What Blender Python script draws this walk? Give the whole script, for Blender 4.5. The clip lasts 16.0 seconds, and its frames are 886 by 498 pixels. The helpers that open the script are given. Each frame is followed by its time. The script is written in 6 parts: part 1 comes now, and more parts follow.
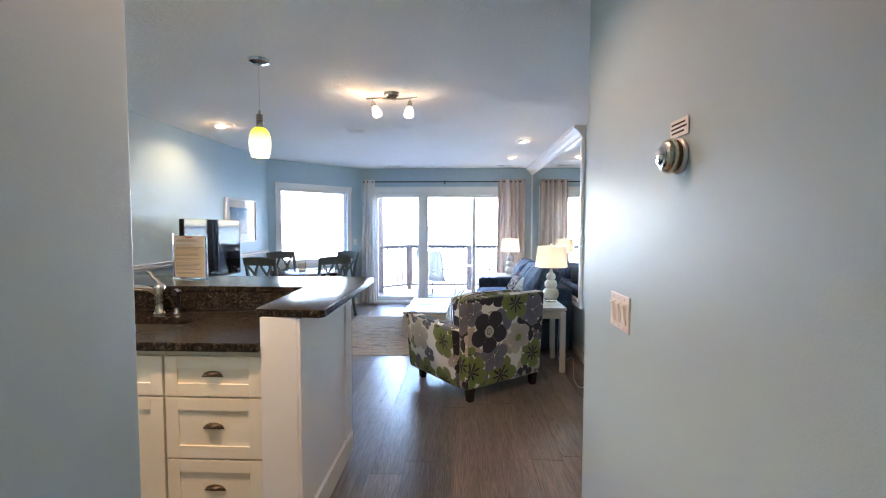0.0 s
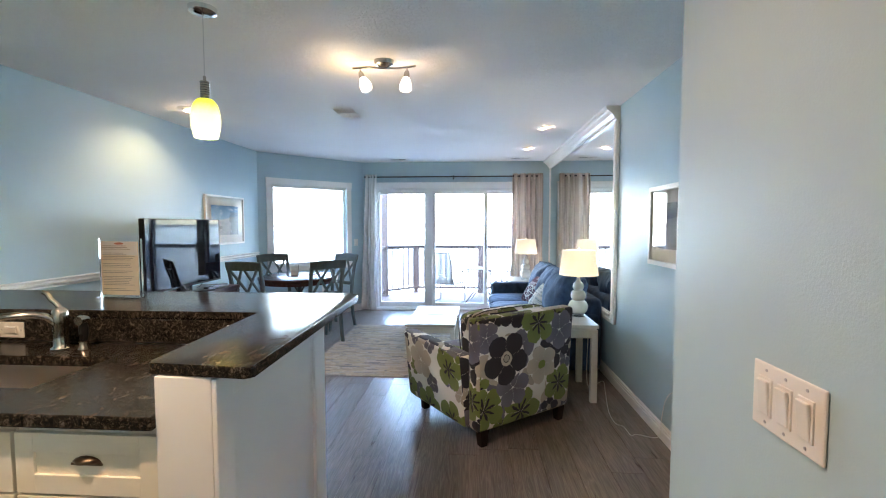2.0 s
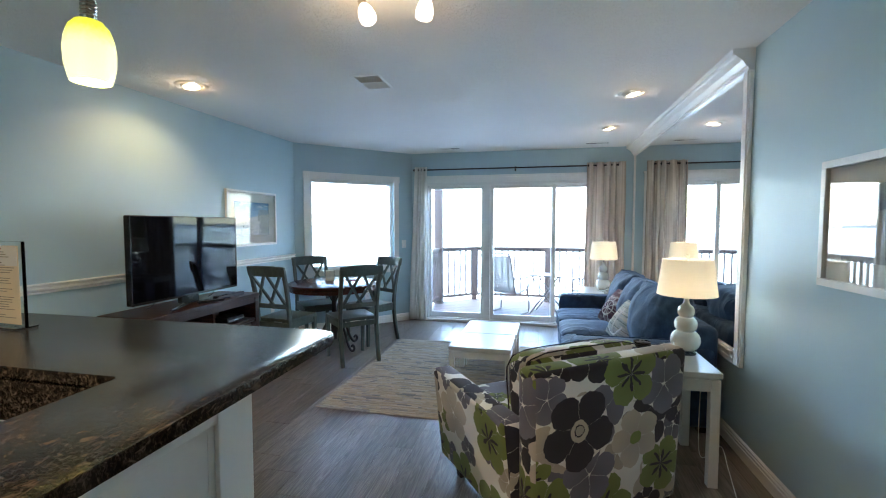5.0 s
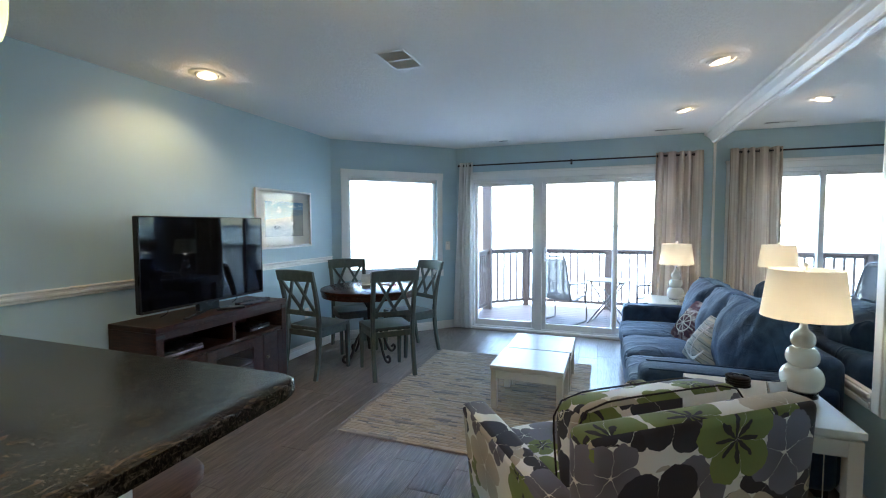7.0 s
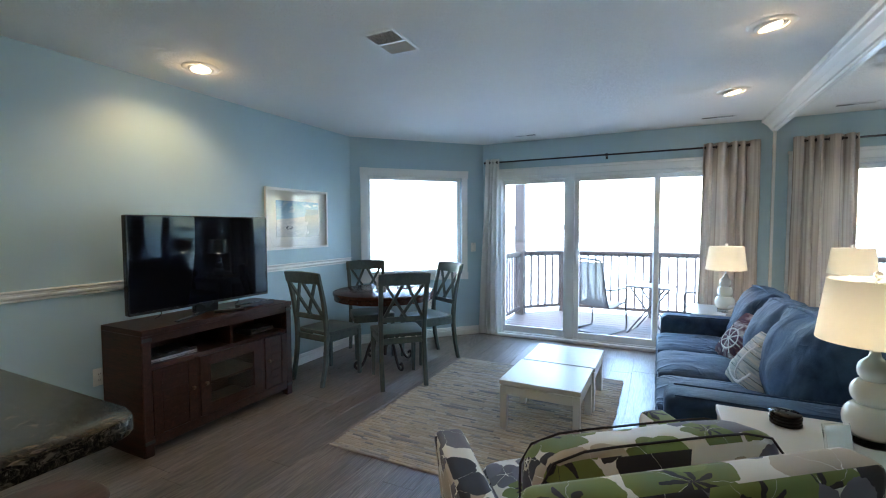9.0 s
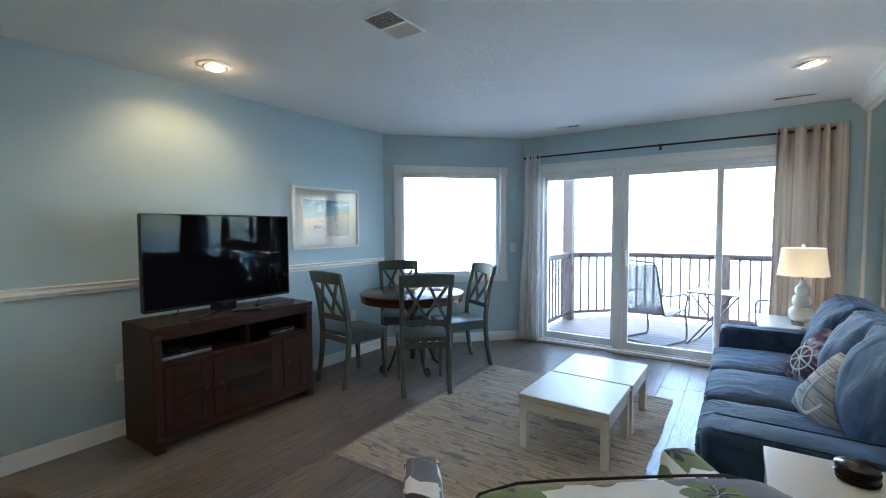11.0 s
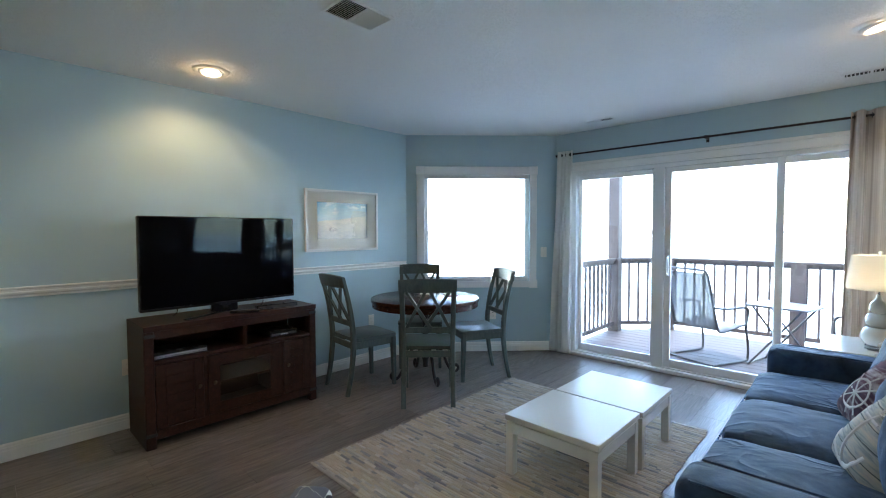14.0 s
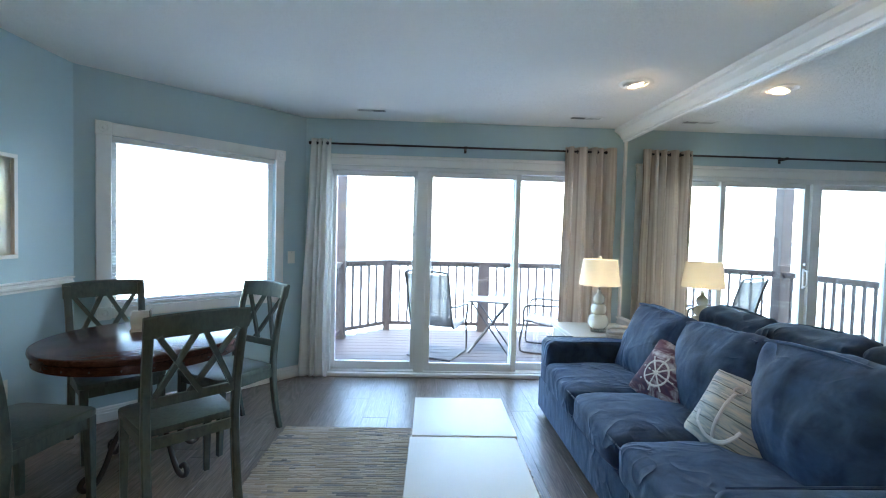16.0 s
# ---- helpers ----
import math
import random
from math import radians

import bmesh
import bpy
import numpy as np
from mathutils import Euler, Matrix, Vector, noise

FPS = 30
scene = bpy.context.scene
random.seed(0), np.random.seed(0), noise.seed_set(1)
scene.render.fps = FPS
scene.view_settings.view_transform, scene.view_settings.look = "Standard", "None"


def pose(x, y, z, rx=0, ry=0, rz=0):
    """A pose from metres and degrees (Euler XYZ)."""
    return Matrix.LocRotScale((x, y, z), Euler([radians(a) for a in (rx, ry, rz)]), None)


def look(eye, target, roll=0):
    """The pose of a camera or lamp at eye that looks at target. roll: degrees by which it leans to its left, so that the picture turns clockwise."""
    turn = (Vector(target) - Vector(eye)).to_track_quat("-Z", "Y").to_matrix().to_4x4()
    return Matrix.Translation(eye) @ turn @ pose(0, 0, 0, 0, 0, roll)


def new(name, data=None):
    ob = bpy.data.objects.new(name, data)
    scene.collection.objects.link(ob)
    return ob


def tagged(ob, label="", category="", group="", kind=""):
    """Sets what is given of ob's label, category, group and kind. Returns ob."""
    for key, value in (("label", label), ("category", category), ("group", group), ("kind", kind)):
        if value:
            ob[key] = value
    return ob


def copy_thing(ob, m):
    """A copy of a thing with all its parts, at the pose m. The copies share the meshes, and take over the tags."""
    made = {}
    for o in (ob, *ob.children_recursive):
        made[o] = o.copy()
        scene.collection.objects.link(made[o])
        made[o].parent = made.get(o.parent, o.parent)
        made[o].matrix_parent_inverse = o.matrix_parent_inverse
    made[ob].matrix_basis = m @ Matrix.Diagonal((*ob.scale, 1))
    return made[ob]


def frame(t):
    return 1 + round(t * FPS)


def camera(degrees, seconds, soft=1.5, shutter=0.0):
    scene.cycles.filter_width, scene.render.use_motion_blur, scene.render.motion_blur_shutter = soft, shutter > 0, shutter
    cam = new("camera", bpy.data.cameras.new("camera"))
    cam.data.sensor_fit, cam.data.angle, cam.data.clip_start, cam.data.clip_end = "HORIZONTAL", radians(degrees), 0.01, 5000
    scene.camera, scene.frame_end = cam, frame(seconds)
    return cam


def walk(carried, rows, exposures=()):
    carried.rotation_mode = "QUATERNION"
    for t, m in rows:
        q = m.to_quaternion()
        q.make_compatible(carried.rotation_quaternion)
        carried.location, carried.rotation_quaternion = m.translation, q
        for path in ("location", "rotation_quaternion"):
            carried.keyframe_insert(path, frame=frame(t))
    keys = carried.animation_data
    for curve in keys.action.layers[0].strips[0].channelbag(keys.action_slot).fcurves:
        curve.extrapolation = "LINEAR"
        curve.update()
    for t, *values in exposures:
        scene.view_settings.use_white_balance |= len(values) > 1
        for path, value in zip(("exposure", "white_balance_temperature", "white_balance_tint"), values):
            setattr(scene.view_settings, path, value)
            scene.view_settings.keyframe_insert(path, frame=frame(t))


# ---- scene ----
cam = camera(90.5, 16.0, 1.1)
PATH = [
    (0, (0.398, 1.582, 1.403), (0.317, 3.577, 1.301), 0.1),
    (0.5, (0.403, 1.751, 1.418), (0.31, 3.746, 1.312), 0.0),
    (1, (0.406, 1.92, 1.425), (0.305, 3.915, 1.317), 0.0),
    (1.5, (0.398, 2.094, 1.417), (0.287, 4.088, 1.309), -0.1),
    (2, (0.401, 2.279, 1.426), (0.272, 4.272, 1.314), 0.0),
    (2.5, (0.396, 2.441, 1.423), (0.239, 4.431, 1.313), -0.0),
    (3, (0.415, 2.599, 1.423), (0.205, 4.584, 1.313), -0.2),
    (3.5, (0.44, 2.763, 1.427), (0.162, 4.741, 1.314), -0.1),
    (6, (0.466, 3.496, 1.404), (-0.082, 5.416, 1.296), -0.2),
    (6.5, (0.459, 3.604, 1.404), (-0.16, 5.503, 1.295), -0.3),
    (7, (0.459, 3.746, 1.41), (-0.214, 5.626, 1.301), -0.2),
    (7.5, (0.468, 3.84, 1.404), (-0.239, 5.707, 1.3), -0.3),
    (8, (0.506, 3.945, 1.398), (-0.231, 5.801, 1.296), -0.2),
    (8.5, (0.563, 4.043, 1.398), (-0.226, 5.878, 1.296), -0.2),
    (9, (0.64, 4.128, 1.394), (-0.235, 5.923, 1.293), -0.2),
    (9.2, (0.672, 4.181, 1.413), (-0.238, 5.958, 1.303), -0.2),
    (11.5, (0.826, 4.556, 1.368), (-0.331, 6.185, 1.281), -0.3),
    (12, (0.872, 4.646, 1.365), (-0.327, 6.245, 1.28), -0.3),
    (12.5, (0.916, 4.717, 1.373), (-0.337, 6.273, 1.284), -0.3),
    (13, (0.969, 4.809, 1.366), (-0.346, 6.313, 1.284), -0.3),
    (13.5, (1.036, 4.883, 1.356), (-0.314, 6.357, 1.28), -0.3),
    (14, (1.083, 4.957, 1.366), (-0.281, 6.418, 1.287), -0.2),
    (14.5, (0.978, 4.92, 1.391), (-0.358, 6.405, 1.305), 0.1),
    (15, (0.657, 4.883, 1.361), (-0.379, 6.592, 1.306), 0.4),
    (15.5, (0.214, 5.037, 1.387), (-0.247, 6.983, 1.336), 1.4),
    (15.8, (-0.043, 5.2, 1.357), (-0.207, 7.193, 1.31), 1.4),
    (16, (-0.251, 5.272, 1.383), (-0.171, 7.269, 1.315), 1.5),
]
# stops, kelvin and tint along the walk
EXPOSURES = [(0, 5.38, 6450, 17), (1.5, 5.38, 6550, 14), (2.5, 5.27, 6450, 10), (3.5, 5.14, 6450, 8), (6, 4.79, 6500, 6), (9, 4.69, 6520, 6), (12.5, 4.67, 6620, 7), (14.5, 4.67, 6650, 7), (16, 4.7, 6750, 5)]
walk(cam, [(t, look(eye, target, roll)) for t, eye, target, roll in PATH], EXPOSURES)

# ---- world, sun, exposure ----
world = bpy.data.worlds.new("sky")
scene.world = world
world.use_nodes = True
wn = world.node_tree
sky = wn.nodes.new("ShaderNodeTexSky")
sky.sky_type = "NISHITA"
sky.sun_disc = False
sky.sun_elevation = radians(74)
sky.sun_rotation = radians(200)
sky.air_density, sky.dust_density, sky.ozone_density = 1.0, 0.6, 1.5
wn.nodes["Background"].inputs["Strength"].default_value = 0.15
wn.links.new(sky.outputs["Color"], wn.nodes["Background"].inputs["Color"])

sun_data = bpy.data.lights.new("sun", "SUN")
sun_data.energy, sun_data.angle, sun_data.color = 0.5, radians(12), (1.0, 0.95, 0.88)
sun = new("sun", sun_data)
sun.matrix_world = look((0, 0, 0), (0.08, 0.27, -0.96))

WARM, SOFT_WARM = (1.0, 0.68, 0.36), (1.0, 0.86, 0.68)


def point_lamp(name, x, y, z, watts, radius=0.03, color=SOFT_WARM):
    data = bpy.data.lights.new(name, "POINT")
    data.energy, data.shadow_soft_size, data.color = watts, radius, color
    ob = new(name, data)
    ob.location = (x, y, z)
    return ob


def spot_lamp(name, x, y, z, watts, degrees=110, radius=0.04, color=WARM, aim=(0, 0, -1)):
    data = bpy.data.lights.new(name, "SPOT")
    data.energy, data.shadow_soft_size, data.color = watts, radius, color
    data.spot_size, data.spot_blend = radians(degrees), 0.7
    ob = new(name, data)
    ob.matrix_world = look((x, y, z), (x + aim[0], y + aim[1], z + aim[2]))
    return ob


spot_lamp("downlight_beam", -2.06, 6.08, 2.39, 0.8, 130, 0.02, aim=(-0.35, 0, -1))
spot_lamp("downlight_beam", 1.155, 8.25, 2.39, 0.4, 110, 0.02, aim=(0.25, 0, -1))
spot_lamp("downlight_beam", 1.155, 6.99, 2.39, 0.4, 110, 0.02, aim=(0.25, 0, -1))
spot_lamp("downlight_beam", -0.85, 2.92, 2.395, 2.8, 140, 0.02, color=(1.0, 0.66, 0.40))
spot_lamp("downlight_beam", 0.22, 2.98, 2.395, 0.75, 150, 0.03, color=(1.0, 0.60, 0.38))
for bx, by in ((-2.08, 6.08), (1.155, 8.25), (1.155, 6.99)):
    point_lamp("downlight_bulb", bx, by, 2.39, 0.05 if bx < 0 else 0.03, 0.008, WARM)
point_lamp("table_lamp_bulb", 1.33, 6.14, 1.0, 0.3, color=(1.0, 0.83, 0.62))
point_lamp("table_lamp_bulb", 1.215, 8.89, 1.0, 0.33, color=(1.0, 0.83, 0.62))
point_lamp("track_bulb", -0.289, 5.055, 2.275, 0.12, color=WARM)
point_lamp("track_bulb", -0.013, 5.043, 2.26, 0.12, color=WARM)
point_lamp("pendant_bulb", -0.87, 4.335, 1.93, 0.12, 0.03)
point_lamp("pendant_bulb", -2.04, 4.335, 1.93, 0.12, 0.03)

# ---- materials ----
def material(name, color=(0.8, 0.8, 0.8), rough=0.5, metal=0.0, **more):
    mat = bpy.data.materials.new(name)
    mat.use_nodes = True
    b = mat.node_tree.nodes["Principled BSDF"]
    b.inputs["Base Color"].default_value = (*color, 1)
    b.inputs["Roughness"].default_value = rough
    b.inputs["Metallic"].default_value = metal
    for key, value in more.items():
        b.inputs[key.replace("_", " ")].default_value = value
    return mat


class Net:
    """Short hand for a material's nodes."""

    def __init__(self, mat):
        self.t = mat.node_tree
        self.b = self.t.nodes["Principled BSDF"]

    def node(self, kind, **values):
        n = self.t.nodes.new(kind)
        for key, value in values.items():
            n.inputs[key.replace("_", " ")].default_value = value
        return n

    def link(self, a, b):
        self.t.links.new(a, b)

    def coords(self, which="Object", scale=(1, 1, 1), shuffle=False):
        c = self.node("ShaderNodeTexCoord")
        m = self.node("ShaderNodeMapping", Scale=scale)
        self.link(c.outputs[which], m.inputs["Vector"])
        if shuffle:
            o = self.node("ShaderNodeObjectInfo")
            k = self.node("ShaderNodeVectorMath")
            k.operation = "SCALE"
            k.inputs[0].default_value = (17.0, 31.0, 11.0)
            self.link(o.outputs["Random"], k.inputs["Scale"])
            self.link(k.outputs[0], m.inputs["Location"])
        return m.outputs["Vector"]

    def noise(self, vec, scale, detail=4, rough=0.55, distortion=0.0):
        n = self.node("ShaderNodeTexNoise", Scale=scale, Detail=detail, Roughness=rough, Distortion=distortion)
        self.link(vec, n.inputs["Vector"])
        return n.outputs["Fac"]

    def ramp(self, fac, *stops):
        r = self.node("ShaderNodeValToRGB")
        e = r.color_ramp.elements
        while len(e) < len(stops):
            e.new(0.5)
        for el, (p, c) in zip(e, stops):
            el.position, el.color = p, (*c, 1)
        self.link(fac, r.inputs["Fac"])
        return r.outputs["Color"]

    def mix(self, fac, a, b, how="MIX"):
        m = self.node("ShaderNodeMix")
        m.data_type, m.blend_type = "RGBA", how
        for sock, v in ((m.inputs["Factor"], fac), (m.inputs["A"], a), (m.inputs["B"], b)):
            if isinstance(v, (int, float)):
                sock.default_value = v
            elif isinstance(v, tuple):
                sock.default_value = (*v, 1)
            else:
                self.link(v, sock)
        return m.outputs["Result"]

    def math(self, op, a, b=0.0, c=0.0):
        m = self.node("ShaderNodeMath")
        m.operation = op
        for sock, v in zip(m.inputs, (a, b, c)):
            if isinstance(v, (int, float)):
                sock.default_value = v
            else:
                self.link(v, sock)
        return m.outputs["Value"]

    def color(self, out):
        self.link(out, self.b.inputs["Base Color"])

    def rough(self, fac, lo, hi):
        m = self.node("ShaderNodeMapRange")
        m.inputs["To Min"].default_value, m.inputs["To Max"].default_value = lo, hi
        self.link(fac, m.inputs["Value"])
        self.link(m.outputs["Result"], self.b.inputs["Roughness"])

    def bump(self, height, strength, distance=0.01):
        m = self.node("ShaderNodeBump", Strength=strength, Distance=distance)
        self.link(height, m.inputs["Height"])
        self.link(m.outputs["Normal"], self.b.inputs["Normal"])


def paint(name, color, rough=0.5, grain=260, strength=0.08, var=0.05):
    mat = material(name, color, rough)
    n = Net(mat)
    v = n.coords()
    fine, wide = n.noise(v, grain, 3), n.noise(v, 1.3, 3)
    lo = tuple(c * (1 - var) for c in color)
    hi = tuple(min(1, c * (1 + var)) for c in color)
    n.color(n.ramp(wide, (0.3, lo), (0.7, hi)))
    n.rough(n.noise(v, 6, 4), rough - 0.06, rough + 0.06)
    n.bump(fine, strength, 0.004)
    return mat


WALL = paint("blue_wall_paint", (0.45, 0.603, 0.665), 0.42, 240, 0.12, 0.02)
TRIM = paint("white_trim_paint", (0.86, 0.86, 0.845), 0.32, 120, 0.03, 0.02)
VINYL = paint("white_vinyl", (0.80, 0.81, 0.80), 0.35, 90, 0.02, 0.02)
CABINET = paint("white_cabinet_paint", (0.85, 0.80, 0.68), 0.36, 90, 0.03, 0.02)
WHITE_TABLE = paint("white_table_lacquer", (0.67, 0.655, 0.595), 0.34, 70, 0.08, 0.05)
PLATE = paint("white_switch_plastic", (0.82, 0.81, 0.77), 0.3, 60, 0.02, 0.01)

CEILING = material("knockdown_ceiling", (0.78, 0.78, 0.77), 0.75)
n = Net(CEILING)
v = n.coords()
a = n.noise(v, 32, 5, 0.62, 1.4)
step = n.ramp(a, (0.47, (0, 0, 0)), (0.56, (1, 1, 1)))
n.color(n.ramp(n.noise(v, 1.1, 3), (0.3, (0.87, 0.87, 0.865)), (0.7, (0.9, 0.9, 0.89))))
n.bump(step, 0.65, 0.006)

PLANK = material("grey_brown_plank", (0.1, 0.08, 0.07), 0.36)
n = Net(PLANK)
v = n.coords(scale=(1.7, 1.0, 1.0), shuffle=True)
grain = n.noise(v, 3.2, 7, 0.62, 1.4)
streak = n.noise(n.coords(scale=(11, 2.0, 1.0), shuffle=True), 3, 4)
o = n.node("ShaderNodeObjectInfo")
warped = n.noise(n.coords(scale=(2.0, 0.55, 1.0), shuffle=True), 1.6, 3, 0.5, 0.4)
ring = n.math("FRACT", n.math("MULTIPLY", warped, 17.0))
line = n.math("POWER", n.math("ABSOLUTE", n.math("SUBTRACT", ring, 0.5)), 2.0)
base = n.ramp(grain, (0.3, (0.088, 0.068, 0.055)), (0.55, (0.205, 0.161, 0.133)), (0.78, (0.36, 0.295, 0.247)))
base = n.mix(0.4, base, n.ramp(streak, (0.35, (0.08, 0.06, 0.049)), (0.65, (0.23, 0.185, 0.152))))
base = n.mix(n.math("MULTIPLY", line, 1.7), base, (0.40, 0.34, 0.29))
n.color(n.mix(0.55, base, n.ramp(o.outputs["Random"], (0.0, (0.5, 0.5, 0.5)), (1.0, (1.0, 1.0, 1.0))), "MULTIPLY"))
n.rough(grain, 0.22, 0.40)
n.bump(n.math("ADD", n.math("ADD", grain, streak), n.math("MULTIPLY", line, 2.0)), 0.12, 0.002)

GRANITE = material("dark_granite", (0.03, 0.026, 0.024), 0.1, 0.0, Specular_IOR_Level=0.17)
n = Net(GRANITE)
v = n.coords(scale=(1.0, 1.6, 1.0))
sp = n.noise(v, 95, 6, 0.75, 0.8)
flake = n.noise(n.coords(scale=(1.0, 0.45, 1.0)), 46, 4, 0.7, 1.4)
cl = n.noise(n.coords(scale=(1, 2.2, 1)), 11, 5, 0.65, 1.0)
c1 = n.ramp(sp, (0.4, (0.003, 0.003, 0.003)), (0.5, (0.012, 0.011, 0.010)), (0.6, (0.055, 0.046, 0.038)), (0.74, (0.27, 0.23, 0.19)))
c2 = n.mix(0.3, c1, n.ramp(cl, (0.4, (0.003, 0.003, 0.003)), (0.68, (0.035, 0.029, 0.024))))
n.color(n.mix(n.ramp(flake, (0.55, (0, 0, 0)), (0.65, (0.75, 0.75, 0.75))), c2, (0.13, 0.105, 0.082)))
n.rough(sp, 0.14, 0.32)
n.bump(n.math("ADD", n.math("MULTIPLY", n.noise(n.coords(), 34, 3, 0.5, 0.6), 0.8), n.math("MULTIPLY", sp, 0.5)), 0.3, 0.002)

MIRROR = material("mirror_silver", (0.88, 0.9, 0.89), 0.0, 1.0)
CHROME = material("polished_chrome", (0.75, 0.76, 0.78), 0.08, 1.0)
NICKEL = paint("brushed_nickel", (0.42, 0.4, 0.37), 0.2, 300, 0.03, 0.03)
NICKEL.node_tree.nodes["Principled BSDF"].inputs["Metallic"].default_value = 1.0
STEEL = paint("stainless_steel", (0.62, 0.57, 0.52), 0.3, 300, 0.03, 0.03)
STEEL.node_tree.nodes["Principled BSDF"].inputs["Metallic"].default_value = 1.0
BRONZE = paint("dark_bronze", (0.16, 0.12, 0.09), 0.3, 200, 0.05, 0.1)
BRONZE.node_tree.nodes["Principled BSDF"].inputs["Metallic"].default_value = 1.0
BLACK_METAL = paint("black_metal", (0.02, 0.02, 0.022), 0.42, 200, 0.05, 0.1)
BRASS = material("chrome_and_brass_knob", (0.62, 0.55, 0.42), 0.2, 1.0)
BLACK_PLASTIC = paint("black_plastic", (0.012, 0.012, 0.013), 0.28, 200, 0.02, 0.05)
BLACK_PLASTIC.node_tree.nodes["Principled BSDF"].inputs["Specular IOR Level"].default_value = 0.2
SCREEN = material("television_screen", (0.003, 0.003, 0.004), 0.03, 0.0, Specular_IOR_Level=0.13, Specular_Tint=(0.62, 0.82, 1.0, 1.0))
GREY_PLASTIC = paint("dark_grey_plastic", (0.06, 0.06, 0.065), 0.4, 200, 0.03, 0.05)
SILVER_PLASTIC = material("silver_plastic", (0.5, 0.5, 0.52), 0.3, 0.7)
SLOT = material("dark_slot", (0.02, 0.02, 0.02), 0.7)
INK = material("printed_ink", (0.3, 0.24, 0.18), 0.6)
PAPER = paint("cream_paper", (0.8, 0.7, 0.54), 0.6, 150, 0.02, 0.04)
WHITE_PAPER = paint("white_paper", (0.78, 0.77, 0.74), 0.6, 150, 0.02, 0.03)
for sheet_mat, tone in ((PAPER, (0.85, 0.75, 0.58, 1)), (WHITE_PAPER, (0.9, 0.89, 0.86, 1))):
    n = Net(sheet_mat)
    tr = n.node("ShaderNodeBsdfTranslucent", Color=tone)
    ms = n.node("ShaderNodeMixShader", Fac=0.5)
    n.link(n.b.outputs[0], ms.inputs[1])
    n.link(tr.outputs[0], ms.inputs[2])
    n.link(ms.outputs[0], n.t.nodes["Material Output"].inputs["Surface"])
CERAMIC = material("white_glazed_ceramic", (0.88, 0.85, 0.77), 0.12)
GLASS = material("window_glass", (1, 1, 1), 0.0, 0.0, Transmission_Weight=1.0, IOR=1.45)
GLAZING = material("low_glare_picture_glass", (1, 1, 1), 0.0, 0.0, Transmission_Weight=1.0, IOR=1.2)
ACRYLIC = material("clear_acrylic", (0.97, 0.99, 0.99), 0.02, 0.0, Transmission_Weight=1.0, IOR=1.2)


def wood(name, dark, mid, light, rough, scale=(14, 1.2, 14), shuffle=True, strength=0.08):
    mat = material(name, mid, rough, 0.0, Specular_IOR_Level=0.24)
    n = Net(mat)
    g = n.noise(n.coords(scale=scale, shuffle=shuffle), 2.6, 6, 0.62, 1.2)
    f = n.noise(n.coords(scale=tuple(4 * s for s in scale), shuffle=shuffle), 3, 3)
    c = n.ramp(g, (0.3, dark), (0.52, mid), (0.75, light))
    n.color(n.mix(0.3, c, n.ramp(f, (0.35, dark), (0.65, light))))
    n.rough(g, rough - 0.06, rough + 0.08)
    n.bump(f, strength, 0.002)
    return mat


CONSOLE_WOOD = wood("dark_cherry_wood", (0.010, 0.0034, 0.0025), (0.034, 0.0115, 0.007), (0.078, 0.0275, 0.0155), 0.36)
TABLE_WOOD = wood("dark_brown_tabletop_wood", (0.02, 0.009, 0.008), (0.05, 0.02, 0.016), (0.1, 0.042, 0.03), 0.22, (2, 14, 14))
CHAIR_PAINT = wood("worn_sage_green_paint", (0.066, 0.093, 0.089), (0.098, 0.132, 0.126), (0.122, 0.158, 0.152), 0.3, (6, 6, 2), strength=0.03)
DECK_WOOD = wood("weathered_red_brown_deck_wood", (0.024, 0.0195, 0.02), (0.048, 0.04, 0.041), (0.08, 0.067, 0.068), 0.6, (1.2, 16, 16))
POST_WOOD = wood("weathered_brown_post_wood", (0.026, 0.02, 0.018), (0.05, 0.039, 0.036), (0.08, 0.064, 0.06), 0.6, (14, 14, 1.2))
STOOL_WOOD = wood("brown_stool_wood", (0.06, 0.028, 0.02), (0.12, 0.06, 0.042), (0.18, 0.095, 0.07), 0.35)
DARK_LEG = wood("espresso_leg_wood", (0.006, 0.004, 0.004), (0.014, 0.009, 0.008), (0.025, 0.016, 0.013), 0.35)


def fabric(name, lo, hi, rough=0.9, weave=420, sheen=0.3, strength=0.25, wide=5.0):
    mat = material(name, lo, rough, 0.0, Sheen_Weight=sheen, Specular_IOR_Level=0.15)
    n = Net(mat)
    v = n.coords()
    n.color(n.ramp(n.noise(v, wide, 5, 0.6, 0.5), (0.32, lo), (0.7, hi)))
    n.bump(n.noise(v, weave, 2), strength, 0.002)
    return mat


SOFA_BLUE = fabric("navy_microsuede", (0.013, 0.031, 0.066), (0.033, 0.073, 0.144), 0.62, 500, 0.3, 0.15, 9)
SOFA_BLUE.node_tree.nodes["Principled BSDF"].inputs["Sheen Tint"].default_value = (0.45, 0.68, 1.0, 1)
n = Net(SOFA_BLUE)
creased = n.noise(n.coords(scale=(1.0, 1.0, 0.6)), 4.2, 2, 0.4, 1.2)
ridge = n.math("POWER", n.math("SUBTRACT", 1.0, n.math("ABSOLUTE", n.math("MULTIPLY_ADD", creased, 5.0, -2.5))), 3.0)
ridge = n.math("MAXIMUM", ridge, 0.0)
patch = n.ramp(n.noise(n.coords(), 2.2, 2), (0.42, (0, 0, 0)), (0.62, (1, 1, 1)))
soft_fold = n.noise(n.coords(scale=(1.6, 1, 0.8)), 5, 2, 0.4, 0.8)
